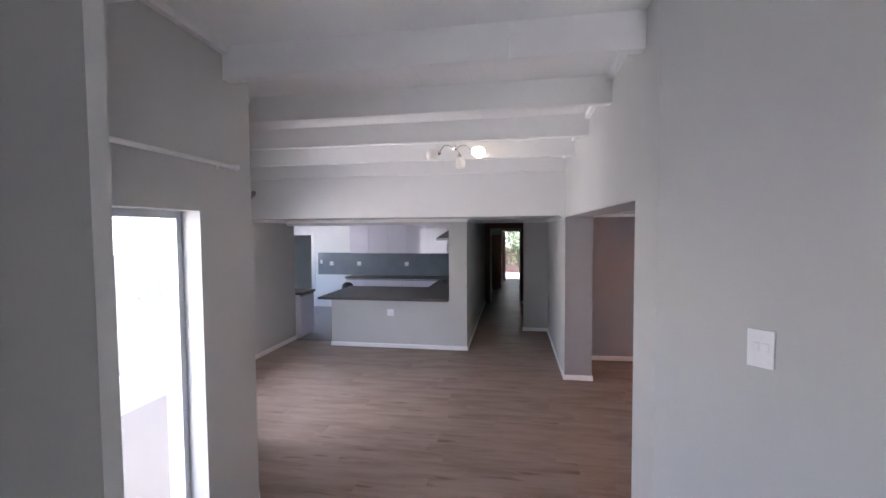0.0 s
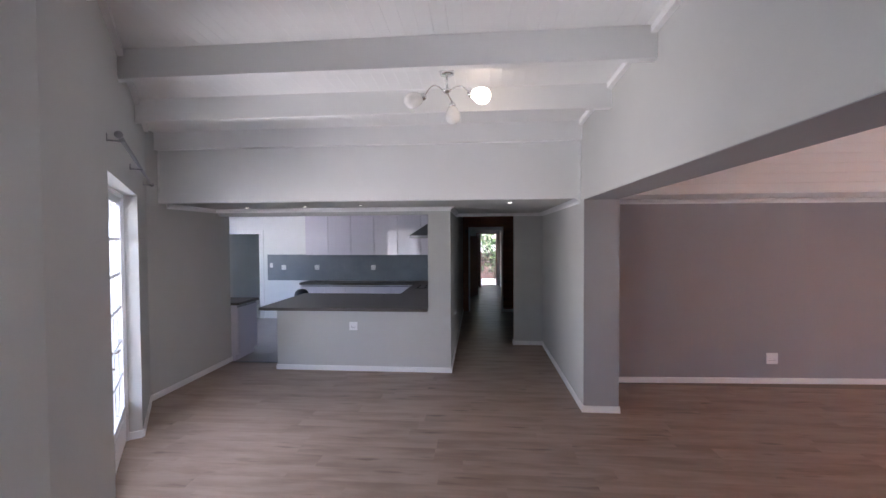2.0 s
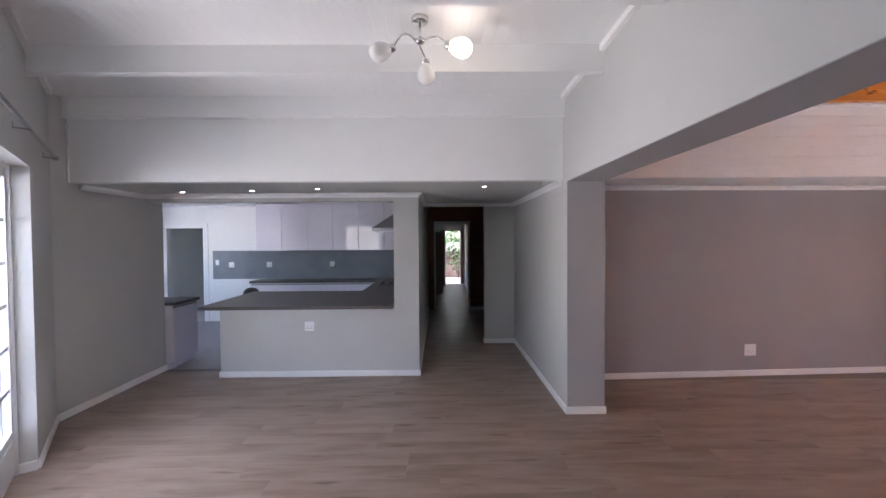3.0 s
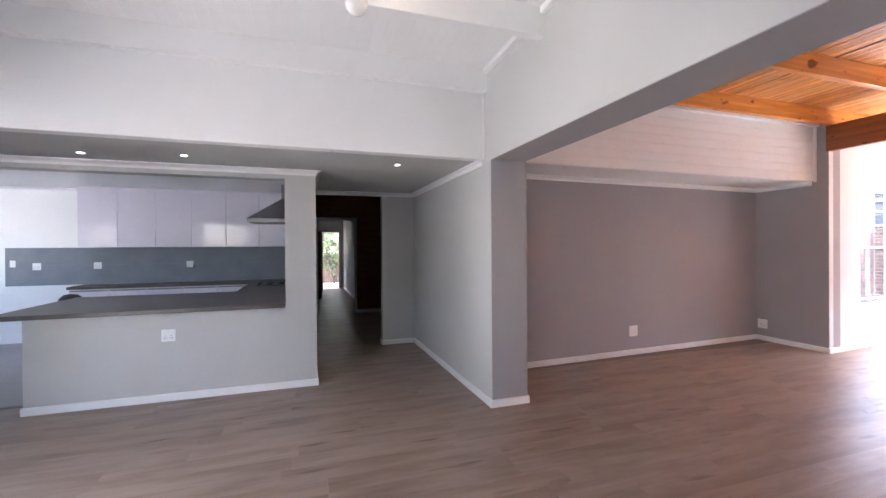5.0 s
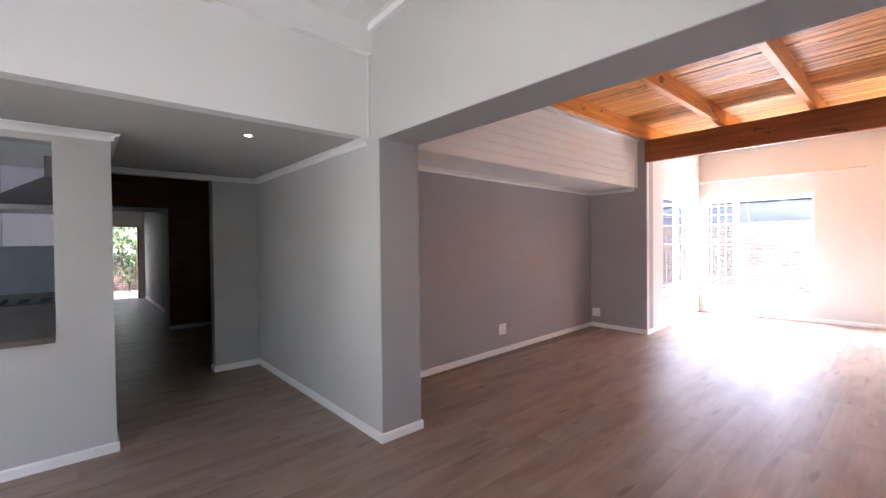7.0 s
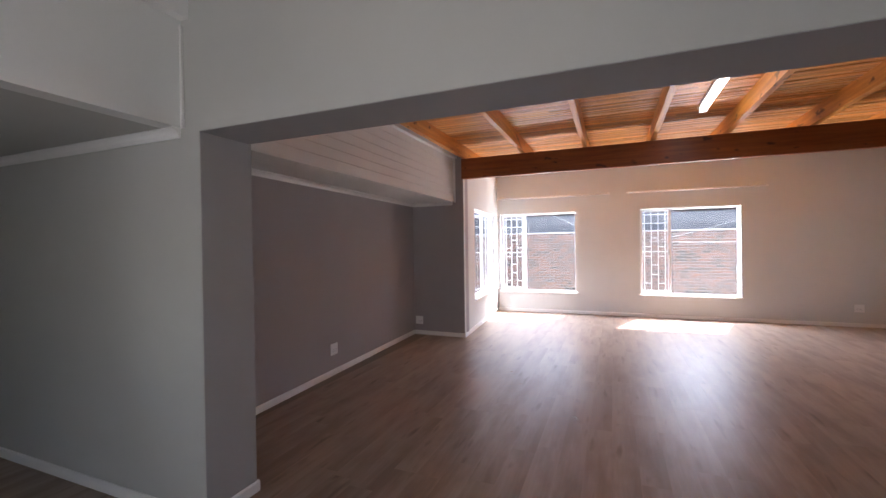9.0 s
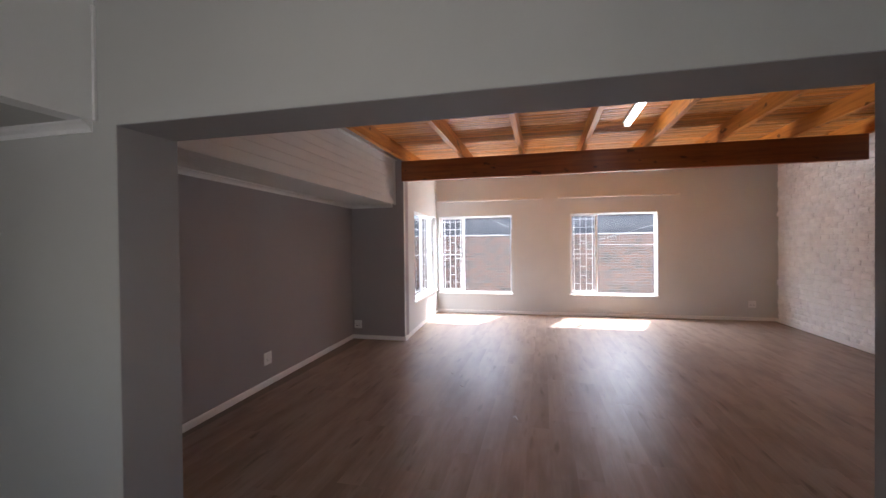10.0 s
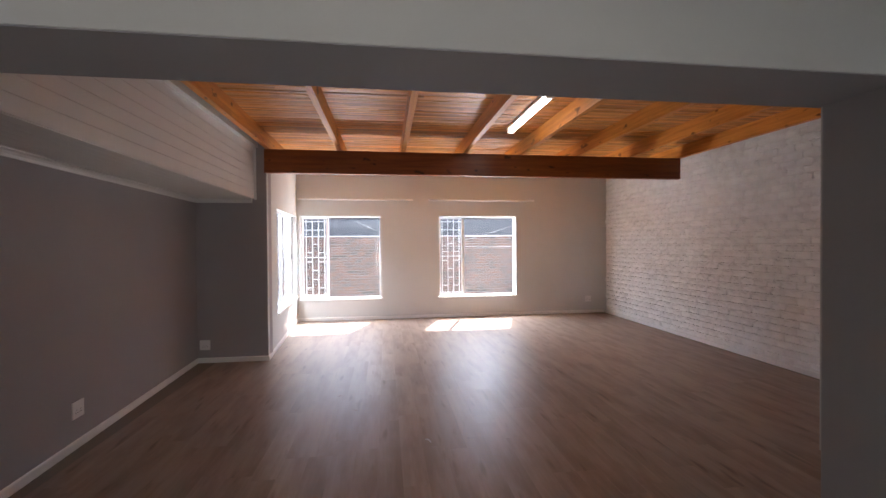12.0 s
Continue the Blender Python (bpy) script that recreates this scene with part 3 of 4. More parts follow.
def window(name, p0, p1, u0, u1, z0, z1, mull, label, vent_left=True):
    m, _ = run_frame(p0, p1)
    w = thing(name, label, "window", m, "living room windows", "structure")
    part("window_frame", framed(u0 + 0.002, u1 - 0.002, z0 + 0.002, z1 - 0.002, 0.030, 0.10, 0.16), ALU, w)
    part("mullion", boxes((mull - 0.018, mull + 0.018, 0.102, 0.158, z0 + 0.032, z1 - 0.032), bevel=0.003), ALU, w)
    a, b = (u0 + 0.034, mull - 0.020) if vent_left else (mull + 0.020, u1 - 0.034)
    part("casement_frame", framed(a, b, z0 + 0.034, z1 - 0.034, 0.022, 0.108, 0.15), ALU, w)
    pane(a + 0.02, b - 0.02, 0.13, z0 + 0.05, z1 - 0.05, w)
    c, d = (mull + 0.018, u1 - 0.032) if vent_left else (u0 + 0.032, mull - 0.018)
    pane(c, d, 0.13, z0 + 0.032, z1 - 0.032, w).data.materials[0] = DUSTY
    part("window_sill", boxes((u0 - 0.03, u1 + 0.03, -0.035, 0.099, z0 - 0.03, z0 + 0.001), bevel=0.005), TRIM, w)
    part("latch", boxes((b - 0.02, b - 0.005, 0.085, 0.107, (z0 + z1) / 2 - 0.06, (z0 + z1) / 2 + 0.06), bevel=0.003), STEEL, w)
    bars = thing("burglar_bars", "white steel burglar bars with staggered cross pieces outside a window", "burglar bars", m, "burglar bars")
    n = 4
    for i in range(n):
        u = a + (b - a) * (i + 0.5) / n
        part("bar", boxes((u - 0.006, u + 0.006, 0.187, 0.199, z0 + 0.01, z1 - 0.01)), ALU, bars)
    for z in (z0 + 0.08, (z0 + z1) / 2, z1 - 0.12, z1 - 0.32):
        part("crossbar", boxes((u0 + 0.003, mull if vent_left else u1 - 0.003, 0.1995, 0.2095, z - 0.007, z + 0.007)), ALU, bars)
    random.seed(int(u0 * 100))
    for i in range(n - 1):
        ua, ub = a + (b - a) * (i + 0.5) / n, a + (b - a) * (i + 1.5) / n
        for k in range(3):
            z = z0 + 0.25 + 0.42 * k + 0.2 * ((i + k) % 2)
            part("crosspiece", boxes((ua + 0.006, ub - 0.006, 0.188, 0.198, z - 0.006, z + 0.006)), ALU, bars)
    return w


FAR0, FAR1 = (9.58, 6.96), (9.58, -0.93)
window("window_1", FAR0, FAR1, 0.33, 2.19, 0.505, 2.45, 0.95, "white framed corner window with one opening casement")
window("window_2", FAR0, FAR1, 3.58, 5.51, 0.505, 2.45, 4.20, "white framed window with an opening casement and burglar bars")
window("window_3", (6.283, 6.465), (9.58, 6.70), 0.82, 3.20, 0.60, 2.42, 1.95, "white framed side window beside the alcove pier", False)

m, _ = run_frame((-4.34, 7.88), (-7.0, 7.88))
kitchen_window = thing("window_4", "white framed kitchen window over the patio", "window", m, "", "structure")
part("window_frame", framed(0.702, 1.798, 0.952, 2.148, 0.035, 0.10, 0.15), ALU, kitchen_window)
part("mullion", boxes((1.235, 1.265, 0.102, 0.148, 0.987, 2.113)), ALU, kitchen_window)
pane(0.737, 1.235, 0.125, 0.987, 2.113, kitchen_window)
pane(1.265, 1.763, 0.125, 0.987, 2.113, kitchen_window)

# french door in the diagonal wall
DM, _ = run_frame(A, B)
french = thing("door_1", "closed white french doors with small glass panes", "door", DM, "", "structure")
part("door_frame", boxes((1.402, 1.427, 0.11, 0.21, 0.0, 2.418), (3.173, 3.198, 0.11, 0.21, 0.0, 2.418), (1.427, 3.173, 0.11, 0.21, 2.392, 2.418)), ALU, french)
for u0, u1 in ((1.43, 2.298), (2.302, 3.17)):
    leaf = part("leaf", boxes((u0, u0 + 0.045, 0.13, 0.17, 0.015, 2.388), (u1 - 0.045, u1, 0.13, 0.17, 0.015, 2.388),
                              (u0 + 0.045, u1 - 0.045, 0.13, 0.17, 2.32, 2.388), (u0 + 0.045, u1 - 0.045, 0.13, 0.17, 0.015, 0.36)), ALU, french)
    part("kick_panel", boxes((u0 + 0.12, u1 - 0.12, 0.118, 0.131, 0.08, 0.30), bevel=0.006), ALU, leaf)
    cw, ch = (u1 - u0 - 0.09) / 3, (2.32 - 0.36) / 6
    for c in range(1, 3):
        part("muntin", boxes((u0 + 0.045 + c * cw - 0.014, u0 + 0.045 + c * cw + 0.014, 0.138, 0.162, 0.36, 2.32)), ALU, leaf)
    for r in range(1, 6):
        part("muntin", boxes((u0 + 0.045, u1 - 0.045, 0.139, 0.161, 0.36 + r * ch - 0.014, 0.36 + r * ch + 0.014)), ALU, leaf)
    for c in range(3):
        for r in range(6):
            pane(u0 + 0.045 + c * cw + 0.011, u0 + 0.045 + (c + 1) * cw - 0.011, 0.15, 0.36 + r * ch + 0.011, 0.36 + (r + 1) * ch - 0.011, leaf)
bm = boxes((2.309, 2.341, 0.122, 0.130, 0.90, 1.12), bevel=0.003)
handle = part("handle", bm, STEEL, french, "brushed steel lever handle")
part("lever", tube([(2.325, 0.128, 1.07), (2.325, 0.085, 1.07), (2.365, 0.078, 1.072), (2.445, 0.078, 1.06)], 0.009), CHROME, handle)
part("cylinder", tube([(2.325, 0.128, 0.94), (2.325, 0.10, 0.94)], 0.012), CHROME, handle)
part("bolt", boxes((2.311, 2.327, 0.114, 0.130, 2.14, 2.35), bevel=0.003), STEEL, french, "dark steel tower bolt")
part("bolt", boxes((2.311, 2.327, 0.114, 0.130, 0.03, 0.20), bevel=0.003), STEEL, french, "dark steel tower bolt")

part("skirting_return", boxes((3.182, 3.199, 0.0, 0.108, 0.0, 0.075), bevel=0.003), TRIM, french)

# aluminium patio door in the left wall, its far part standing open
PM, _ = run_frame((-1.78, -1.5), A)
patio = thing("door_2", "grey aluminium patio door with the sliding leaf open", "door", PM, "", "structure")
part("door_frame", boxes((2.003, 2.043, 0.13, 0.24, LANDING, 2.358), (3.692, 3.732, 0.13, 0.24, LANDING, 2.358), (2.043, 3.692, 0.13, 0.24, 2.315, 2.358), (2.043, 3.692, 0.13, 0.24, LANDING, LANDING + 0.14)), GREYALU, patio)
for y0, u0, u1 in ((0.14, 2.30, 3.20), (0.19, 2.05, 2.93)):
    leaf = part("leaf", framed(u0, u1, LANDING + 0.142, 2.313, 0.055, y0, y0 + 0.04), GREYALU, patio)
    part("rail", boxes((u0 + 0.055, u1 - 0.055, y0 + 0.008, y0 + 0.032, 1.26, 1.285)), GREYALU, leaf)
    part("rail", boxes((u0 + 0.055, u1 - 0.055, y0 + 0.008, y0 + 0.032, 2.05, 2.075)), GREYALU, leaf)
    for z0, z1 in ((LANDING + 0.197, 1.26), (1.285, 2.05), (2.075, 2.258)):
        pane(u0 + 0.055, u1 - 0.055, y0 + 0.02, z0, z1, leaf)

# door frames in the kitchen and at the end of the passage
struct("door_frame_kitchen", boxes((-6.60, -6.56, 11.42, 11.62, 0, 2.15), (-5.74, -5.70, 11.42, 11.62, 0, 2.15), (-6.60, -5.70, 11.42, 11.62, 2.11, 2.15),
                                   (-6.66, -6.60, 11.43, 11.45, 0, 2.21), (-5.70, -5.64, 11.43, 11.45, 0, 2.21), (-6.60, -5.70, 11.43, 11.45, 2.15, 2.21)), TRIM)
back_door = thing("door_3", "dark timber back door standing open at the passage end", "door", pose(-0.34, 18.98, 0, 0, 0, -82), "", "structure")
part("door_leaf", boxes((0.0, 0.84, 0.0, 0.042, 0.012, 2.14), bevel=0.003), DARKWOOD, back_door)
part("door_handle", tube([(0.77, 0.04, 1.02), (0.77, 0.095, 1.02), (0.66, 0.10, 1.02)], 0.009), STEEL, back_door)
struct("door_frame_passage", boxes((-0.38, -0.345, 18.97, 19.22, 0, 2.18), (0.445, 0.48, 18.97, 19.22, 0, 2.18), (-0.345, 0.445, 18.97, 19.22, 2.145, 2.18)), DARKWOOD)
side_door = thing("door_4", "dark timber door standing open in the passage", "door", pose(-0.60, 15.2, 0, 0, 0, 68), "", "structure")
part("door_leaf", boxes((0.0, 0.78, 0.0, 0.042, 0.012, 2.05), bevel=0.003), DARKWOOD, side_door)
part("door_handle", tube([(0.71, 0.0, 1.02), (0.71, -0.055, 1.02), (0.61, -0.06, 1.02)], 0.009), STEEL, side_door)

# ---- curtain rails ----


def curtain_rail(m, length, material, label, brackets, r=0.014):
    t = thing("curtain_rail", label, "curtain rail", m, "curtain rails")
    part("rod", tube([(0, -0.075, 0), (length, -0.075, 0)], r, 12), material, t)
    for u in (0.0, length):
        part("finial", lathe([(0.004, -0.03), (0.02, -0.022), (0.024, 0), (0.02, 0.022), (0.004, 0.03)], 12, pose(u, -0.075, 0, 0, 90, 0)), material, t)
    for u in brackets:
        b = part("bracket", boxes((u - 0.012, u + 0.012, -0.006, -0.0005, -0.026, 0.026), (u - 0.006, u + 0.006, -0.075, -0.006, -0.022, -0.012), bevel=0.002), material, t)
        part("cup", boxes((u - 0.008, u + 0.008, -0.094, -0.057, -0.024, -0.012), bevel=0.002), material, b)
    return t


curtain_rail(PM @ pose(1.95, 0, 2.66), 2.03, TRIM, "white curtain rail above the patio door", (0.35, 1.05, 1.95))
curtain_rail(DM @ pose(1.27, 0, 2.62), 2.72, STEEL, "brushed grey curtain rail above the french doors", (0.12, 1.35, 2.60))
FM, _ = run_frame(FAR0, FAR1)
curtain_rail(FM @ pose(0.32, 0, 2.835), 2.60, TRIM, "thin white curtain rail above a window", (0.12, 1.15, 2.1), 0.021)
curtain_rail(FM @ pose(3.34, 0, 2.835), 2.60, TRIM, "thin white curtain rail above a window", (0.12, 1.3, 2.48), 0.021)

# ---- sockets and switches ----


def outlet(m, label, w=0.115, h=0.115, kind="socket"):
    t = thing(kind, label, kind, m, "wall plates")
    part("plate", boxes((-w / 2, w / 2, -0.011, -0.0005, -h / 2, h / 2), bevel=0.003), PLASTIC, t)
    if kind == "socket":
        for sx in (-1, 1):
            part("rocker", boxes((sx * 0.026 - 0.010, sx * 0.026 + 0.010, -0.0155, -0.0112, h / 2 - 0.042, h / 2 - 0.018), bevel=0.0015), PLASTIC, t)
            bm = bmesh.new()
            for dx, dz in ((0, 0.008), (-0.011, -0.014), (0.011, -0.014)):
                tube([(sx * 0.026 + dx, -0.0122, dz - 0.012), (sx * 0.026 + dx, -0.0112, dz - 0.012)], 0.0042, 8, bm)
            part("pin_holes", bm, DARKPLASTIC, t)
    else:
        for sx in (-1, 1):
            part("rocker", boxes((sx * w * 0.17 - 0.013, sx * w * 0.17 + 0.013, -0.0155, -0.0112, -0.016, 0.026), bevel=0.002), PLASTIC, t)
    return t


def wall_pose(p0, p1, u, z):
    m, _ = run_frame(p0, p1)
    return m @ pose(u, 0, z)


outlet(wall_pose((-3.36, 7.54), (-0.68, 7.54), 1.19, 0.675), "white double socket on the front of the breakfast bar", 0.125, 0.125)
outlet(wall_pose((1.27, 7.28), (6.30, 7.50), 2.37, 0.34), "white double socket low on the taupe wall", 0.15, 0.15)
outlet(wall_pose((6.30, 7.50), (6.28, 6.47), 0.11, 0.27), "white double socket low on the alcove side wall", 0.15, 0.15)
outlet(wall_pose(FAR0, FAR1, 7.41, 0.36), "white double socket low on the window wall", 0.15, 0.15)
outlet(wall_pose((0.86, 2.25), (2.31, 0.80), 0.46, 1.71), "white two-lever light switch on the entrance wall", 0.10, 0.165, "switch")
KB = ((-7.0, 11.442), (-0.88, 11.442))
outlet(wall_pose(*KB, 1.56, 1.33), "white switch on the grey tiled splashback", 0.075, 0.115, "switch")
for x in (-5.12, -4.27, -2.85):
    outlet(wall_pose(*KB, x + 7.0, 1.28), "white double socket on the grey tiled splashback")

adapter = thing("plug", "white plug pushed into a splashback socket", "plug", wall_pose(*KB, 4.185, 1.265))
part("plug_body", boxes((-0.022, 0.022, -0.055, -0.0125, -0.03, 0.022), bevel=0.006), PLASTIC, adapter)
part("second_plug", boxes((0.024, 0.042, -0.045, -0.0125, -0.045, -0.005), bevel=0.004), DARKPLASTIC, adapter, "black plug beside the white one")

# ---- lamps ----


def downlight(x, y):
    t = thing("downlight", "small round recessed downlight, lit, in the white soffit", "downlight", pose(x, y, SOFFIT + 0.002), "bulkhead downlights")
    part("rim", lathe([(0.025, -0.001), (0.025, -0.005), (0.040, -0.005), (0.043, -0.001)], 24), CHROME, t)
    part("lens", lathe([(0.001, -0.0065), (0.024, -0.006), (0.024, -0.001)], 20), DOWN, t)


for x, y in ((-3.66, 7.28), (-2.75, 7.19), (-1.90, 7.05), (0.105, 6.92)):
    downlight(x, y)

lamp = thing("ceiling_lamp", "chrome three-arm ceiling lamp with opal glass shades, one lit", "ceiling lamp", pose(-0.56, 4.93, ceil_z(4.93)))
part("canopy", lathe([(0.002, -0.034), (0.052, -0.034), (0.060, -0.028), (0.060, 0.001)], 28), CHROME, lamp)
part("rod", tube([(0, 0, -0.03), (0, 0, -0.15)], 0.009), CHROME, lamp)
part("hub", lathe([(0.002, -0.185), (0.02, -0.18), (0.036, -0.165), (0.036, -0.15), (0.012, -0.142)], 20), CHROME, lamp)
for ang, lit in ((-6, True), (174, False), (82, False)):
    rot = pose(0, 0, -0.155, 0, 0, ang)
    pts = [rot @ Vector((0.03 + (0.155 if ang != 82 else 0.19) * k / 10, 0.03 * math.sin(math.pi * k / 10), 0.045 * math.sin(math.pi * (k / 10) * 0.95) - 0.035 * (k / 10) ** 2)) for k in range(11)]
    part("arm", tube(pts, 0.0065), CHROME, lamp)
    tilt = rot @ pose(0.183 if ang != 82 else 0.222, 0, -0.038, 0, 104 if ang != 82 else 168, 0)
    part("cup", lathe([(0.004, -0.012), (0.024, -0.006), (0.031, 0.012), (0.031, 0.03)], 18, tilt), CHROME, lamp)
    part("shade", lathe([(0.029, 0.026), (0.050, 0.055), (0.066, 0.095), (0.068, 0.125), (0.056, 0.158), (0.030, 0.178), (0.002, 0.184)], 24, tilt), LIT if lit else OPAL, lamp, "glowing opal glass shade" if lit else "unlit opal glass shade")

batten = thing("fluorescent_light", "white fluorescent batten light under the pine ceiling, lit", "ceiling light", pose(4.72, 2.84, 3.47))
part("housing", boxes((-0.75, 0.75, -0.06, 0.06, -0.035, 0.0), bevel=0.006), PLASTIC, batten)
part("diffuser", boxes((-0.72, 0.72, -0.036, 0.036, -0.078, -0.036), bevel=0.012), TUBE, batten)
for s in (-1, 1):
    part("end_cap", boxes((s * 0.74 - 0.018, s * 0.74 + 0.018, -0.045, 0.045, -0.082, -0.034), bevel=0.006), PLASTIC, batten)

# ---- kitchen ----
WT = 0.955


def worktop(name, x0, x1, y0, y1, label):
    return tagged(part(name, boxes((x0, x1, y0, y1, WT - 0.045, WT), bevel=0.006), TOP), label, "worktop", "kitchen worktops")


worktop("worktop", -3.60, -1.045, 7.44, 9.10, "dark brown stone worktop of the breakfast bar")
worktop("worktop", -1.75, -0.90, 9.104, 10.846, "dark brown stone worktop along the cooker side")
worktop("worktop", -4.47, -0.90, 10.85, 11.44, "dark brown stone worktop under the splashback")
worktop("worktop", -4.95, -4.17, 7.885, 8.50, "dark stone worktop on the short cabinet by the passage")


def base_unit(m, w, d, label):
    t = thing("base_cabinet", label, "cabinet", m, "kitchen base cabinets")
    part("body", boxes((0, w, 0.02, d, 0.10, 0.908)), GLOSS, t)
    part("plinth", boxes((0.005, w - 0.005, 0.06, d, 0.0, 0.099)), GLOSS, t)
    door = part("door", boxes((0.002, w - 0.002, 0.0, 0.019, 0.11, 0.870), bevel=0.002), GLOSS, t)
    part("grip", boxes((0.01, w - 0.01, 0.004, 0.018, 0.872, 0.896)), STEEL, door, "aluminium grip rail")


for i in range(5):
    base_unit(pose(-4.45 + 0.538 * i, 10.88, 0), 0.536, 0.55, "gloss white base cabinet under the rear worktop")
for i in range(3):
    base_unit(pose(-1.72, 10.84 - 0.575 * i, 0, 0, 0, -90), 0.573, 0.80, "gloss white base cabinet on the cooker side")
base_unit(pose(-4.20, 7.90, 0, 0, 0, 90), 0.58, 0.70, "gloss white base cabinet at the kitchen entrance")
base_unit(pose(-2.40, 9.06, 0, 0, 0, 180), 0.58, 1.30, "gloss white base cabinet behind the breakfast bar")
base_unit(pose(-1.78, 9.06, 0, 0, 0, 180), 0.60, 1.30, "gloss white base cabinet behind the breakfast bar")
base_unit(pose(-2.985, 9.06, 0, 0, 0, 180), 0.37, 1.30, "gloss white base cabinet behind the breakfast bar")


def wall_unit(x, w):
    t = thing("wall_cabinet", "gloss white wall cabinet above the tiled splashback", "cabinet", pose(x, 11.09, 1.60), "kitchen wall cabinets")
    part("body", boxes((0, w, 0.02, 0.345, 0.0, 1.018)), GLOSS, t)
    part("door", boxes((0.002, w - 0.002, 0.0, 0.019, 0.0, 1.018), bevel=0.002), GLOSS, t)


for i in range(6):
    wall_unit(-4.41 + 0.556 * i, 0.553)
splash = thing("splashback", "grey wave-textured tile splashback", "splashback", kind="structure")
x = -5.54
while x < -0.95:
    part("tile", boxes((x + 0.0003, min(x + 0.5997, -0.885), 11.438, 11.449, 0.957, 1.2930), bevel=0.0004), SPLASH, splash)
    part("tile", boxes((x + 0.0003, min(x + 0.5997, -0.885), 11.438, 11.449, 1.2936, 1.597), bevel=0.0004), SPLASH, splash)
    x += 0.60

hood = thing("cooker_hood", "stainless steel chimney cooker hood on the side wall", "cooker hood", pose(-0.885, 10.15, 1.985))
bm = prism([(-0.80, -0.38), (0, -0.38), (0, 0.38), (-0.80, 0.38)], 0.0, 0.055)
part("skirt", bm, STEEL, hood)
bm = bmesh.new()
lo = [bm.verts.new(p) for p in ((-0.80, -0.38, 0.056), (-0.002, -0.38, 0.056), (-0.002, 0.38, 0.056), (-0.80, 0.38, 0.056))]
hi = [bm.verts.new(p) for p in ((-0.30, -0.14, 0.40), (-0.002, -0.14, 0.40), (-0.002, 0.14, 0.40), (-0.30, 0.14, 0.40))]
bm.faces.new(lo[::-1])
bm.faces.new(hi)
for i in range(4):
    bm.faces.new((lo[i], lo[(i + 1) % 4], hi[(i + 1) % 4], hi[i]))
part("canopy", bm, STEEL, hood)
part("chimney", boxes((-0.30, -0.002, -0.14, 0.14, 0.401, 0.633)), STEEL, hood)
hob = thing("hob", "black built-in hob with a row of knobs", "hob", pose(-1.32, 10.15, WT))
part("plate", boxes((-0.27, 0.27, -0.30, 0.30, 0.0005, 0.008), bevel=0.002), DARKPLASTIC, hob)
for k in range(4):
    part("knob", lathe([(0.020, 0.0085), (0.019, 0.030), (0.016, 0.034)], 14, pose(-0.22, -0.21 + 0.12 * k, 0)), DARKPLASTIC, hob)
for dx, dy in ((0.12, -0.14), (0.12, 0.14), (-0.06, -0.14), (-0.06, 0.14)):
    part("burner", lathe([(0.055, 0.0085), (0.055, 0.018), (0.03, 0.026)], 18, pose(dx, dy, 0)), DARKPLASTIC, hob)
bin_ = thing("black_bin", "black round-topped bin behind the breakfast bar", "bin", pose(-4.02, 9.95, 0))
part("bucket", lathe([(0.11, 0.0), (0.135, 0.50), (0.145, 0.76)], 24), DARKPLASTIC, bin_)
part("lid", lathe([(0.15, 0.761), (0.15, 0.80), (0.13, 0.87), (0.08, 0.915), (0.002, 0.93)], 24), DARKPLASTIC, bin_)

# ---- outside ----


def slab(name, bm, material, label, category):
    return tagged(part(name, bm, material), label, category)


tagged(part("garden_wall", boxes((13.30, 13.55, -9, 11.0, -0.13, 2.03)), FACEBRICK), "weathered red face-brick garden wall outside the windows", "garden wall", "", "structure")
tagged(part("garden_wall_coping", boxes((13.28, 13.57, -9, 11.0, 2.032, 2.055), bevel=0.006), GREYALU), "thin pale capping along the brick garden wall", "coping", "", "structure")
tagged(part("side_garden_wall", boxes((6.9, 13.29, 9.3, 9.52, -0.13, 2.95)), FACEBRICK), "red face-brick wall outside the side window", "garden wall", "", "structure")
house = thing("neighbour_house", "brick neighbour house with a grey roof beyond the garden wall", "house", pose(16.2, 3.0, -0.11))
part("wall", boxes((0, 6, -9, 9, 0, 3.0)), FACEBRICK, house)
part("roof", prism([(-0.6, -9.6), (6.6, -9.6), (6.6, 9.6), (-0.6, 9.6)], 3.0, 3.25), ROOFING, house)
for y in (-4.4, -1.2, 2.4, 5.2):
    w = part("window", framed(y - 0.7, y + 0.7, 1.7, 2.8, 0.07, -0.03, 0.03), ALU, house, m=pose(-0.02, 0, 0, 0, 0, 90))
    part("pane", boxes((y - 0.63, y + 0.63, -0.006, 0.006, 1.77, 2.73)), DARKPLASTIC, w)
part("carport_fascia", boxes((-2.4, -2.3, -9, 9, 0.0, 2.74), (-2.3, -0.01, -9, 9, 2.60, 2.66)), FASCIA, house)
part("gutter", tube([(-0.66, -9.6, 2.98), (-0.66, 9.6, 2.98)], 0.06, 8), ALU, house)
for ends in (((13.0, 6.6, 3.02), (13.0, 3.6, 1.65)), ((13.0, 2.9, 1.70), (13.0, -0.6, 2.72)), ((13.0, 2.9, 1.72), (13.0, -0.6, 1.73))):
    cable = thing("cable", "thin white cable strung along the brick garden wall", "cable", group="outside cables")
    a, b = Vector(ends[0]), Vector(ends[1])
    part("line", tube([a.lerp(b, k / 8) - Vector((0, 0, 0.05 * math.sin(math.pi * k / 8))) for k in range(9)], 0.0035, 6), GREYALU, cable)
    for p in (a, b):
        part("stay", tube([p, (13.30, p.y, min(p.z, 2.02))], 0.008, 6), STEEL, cable)
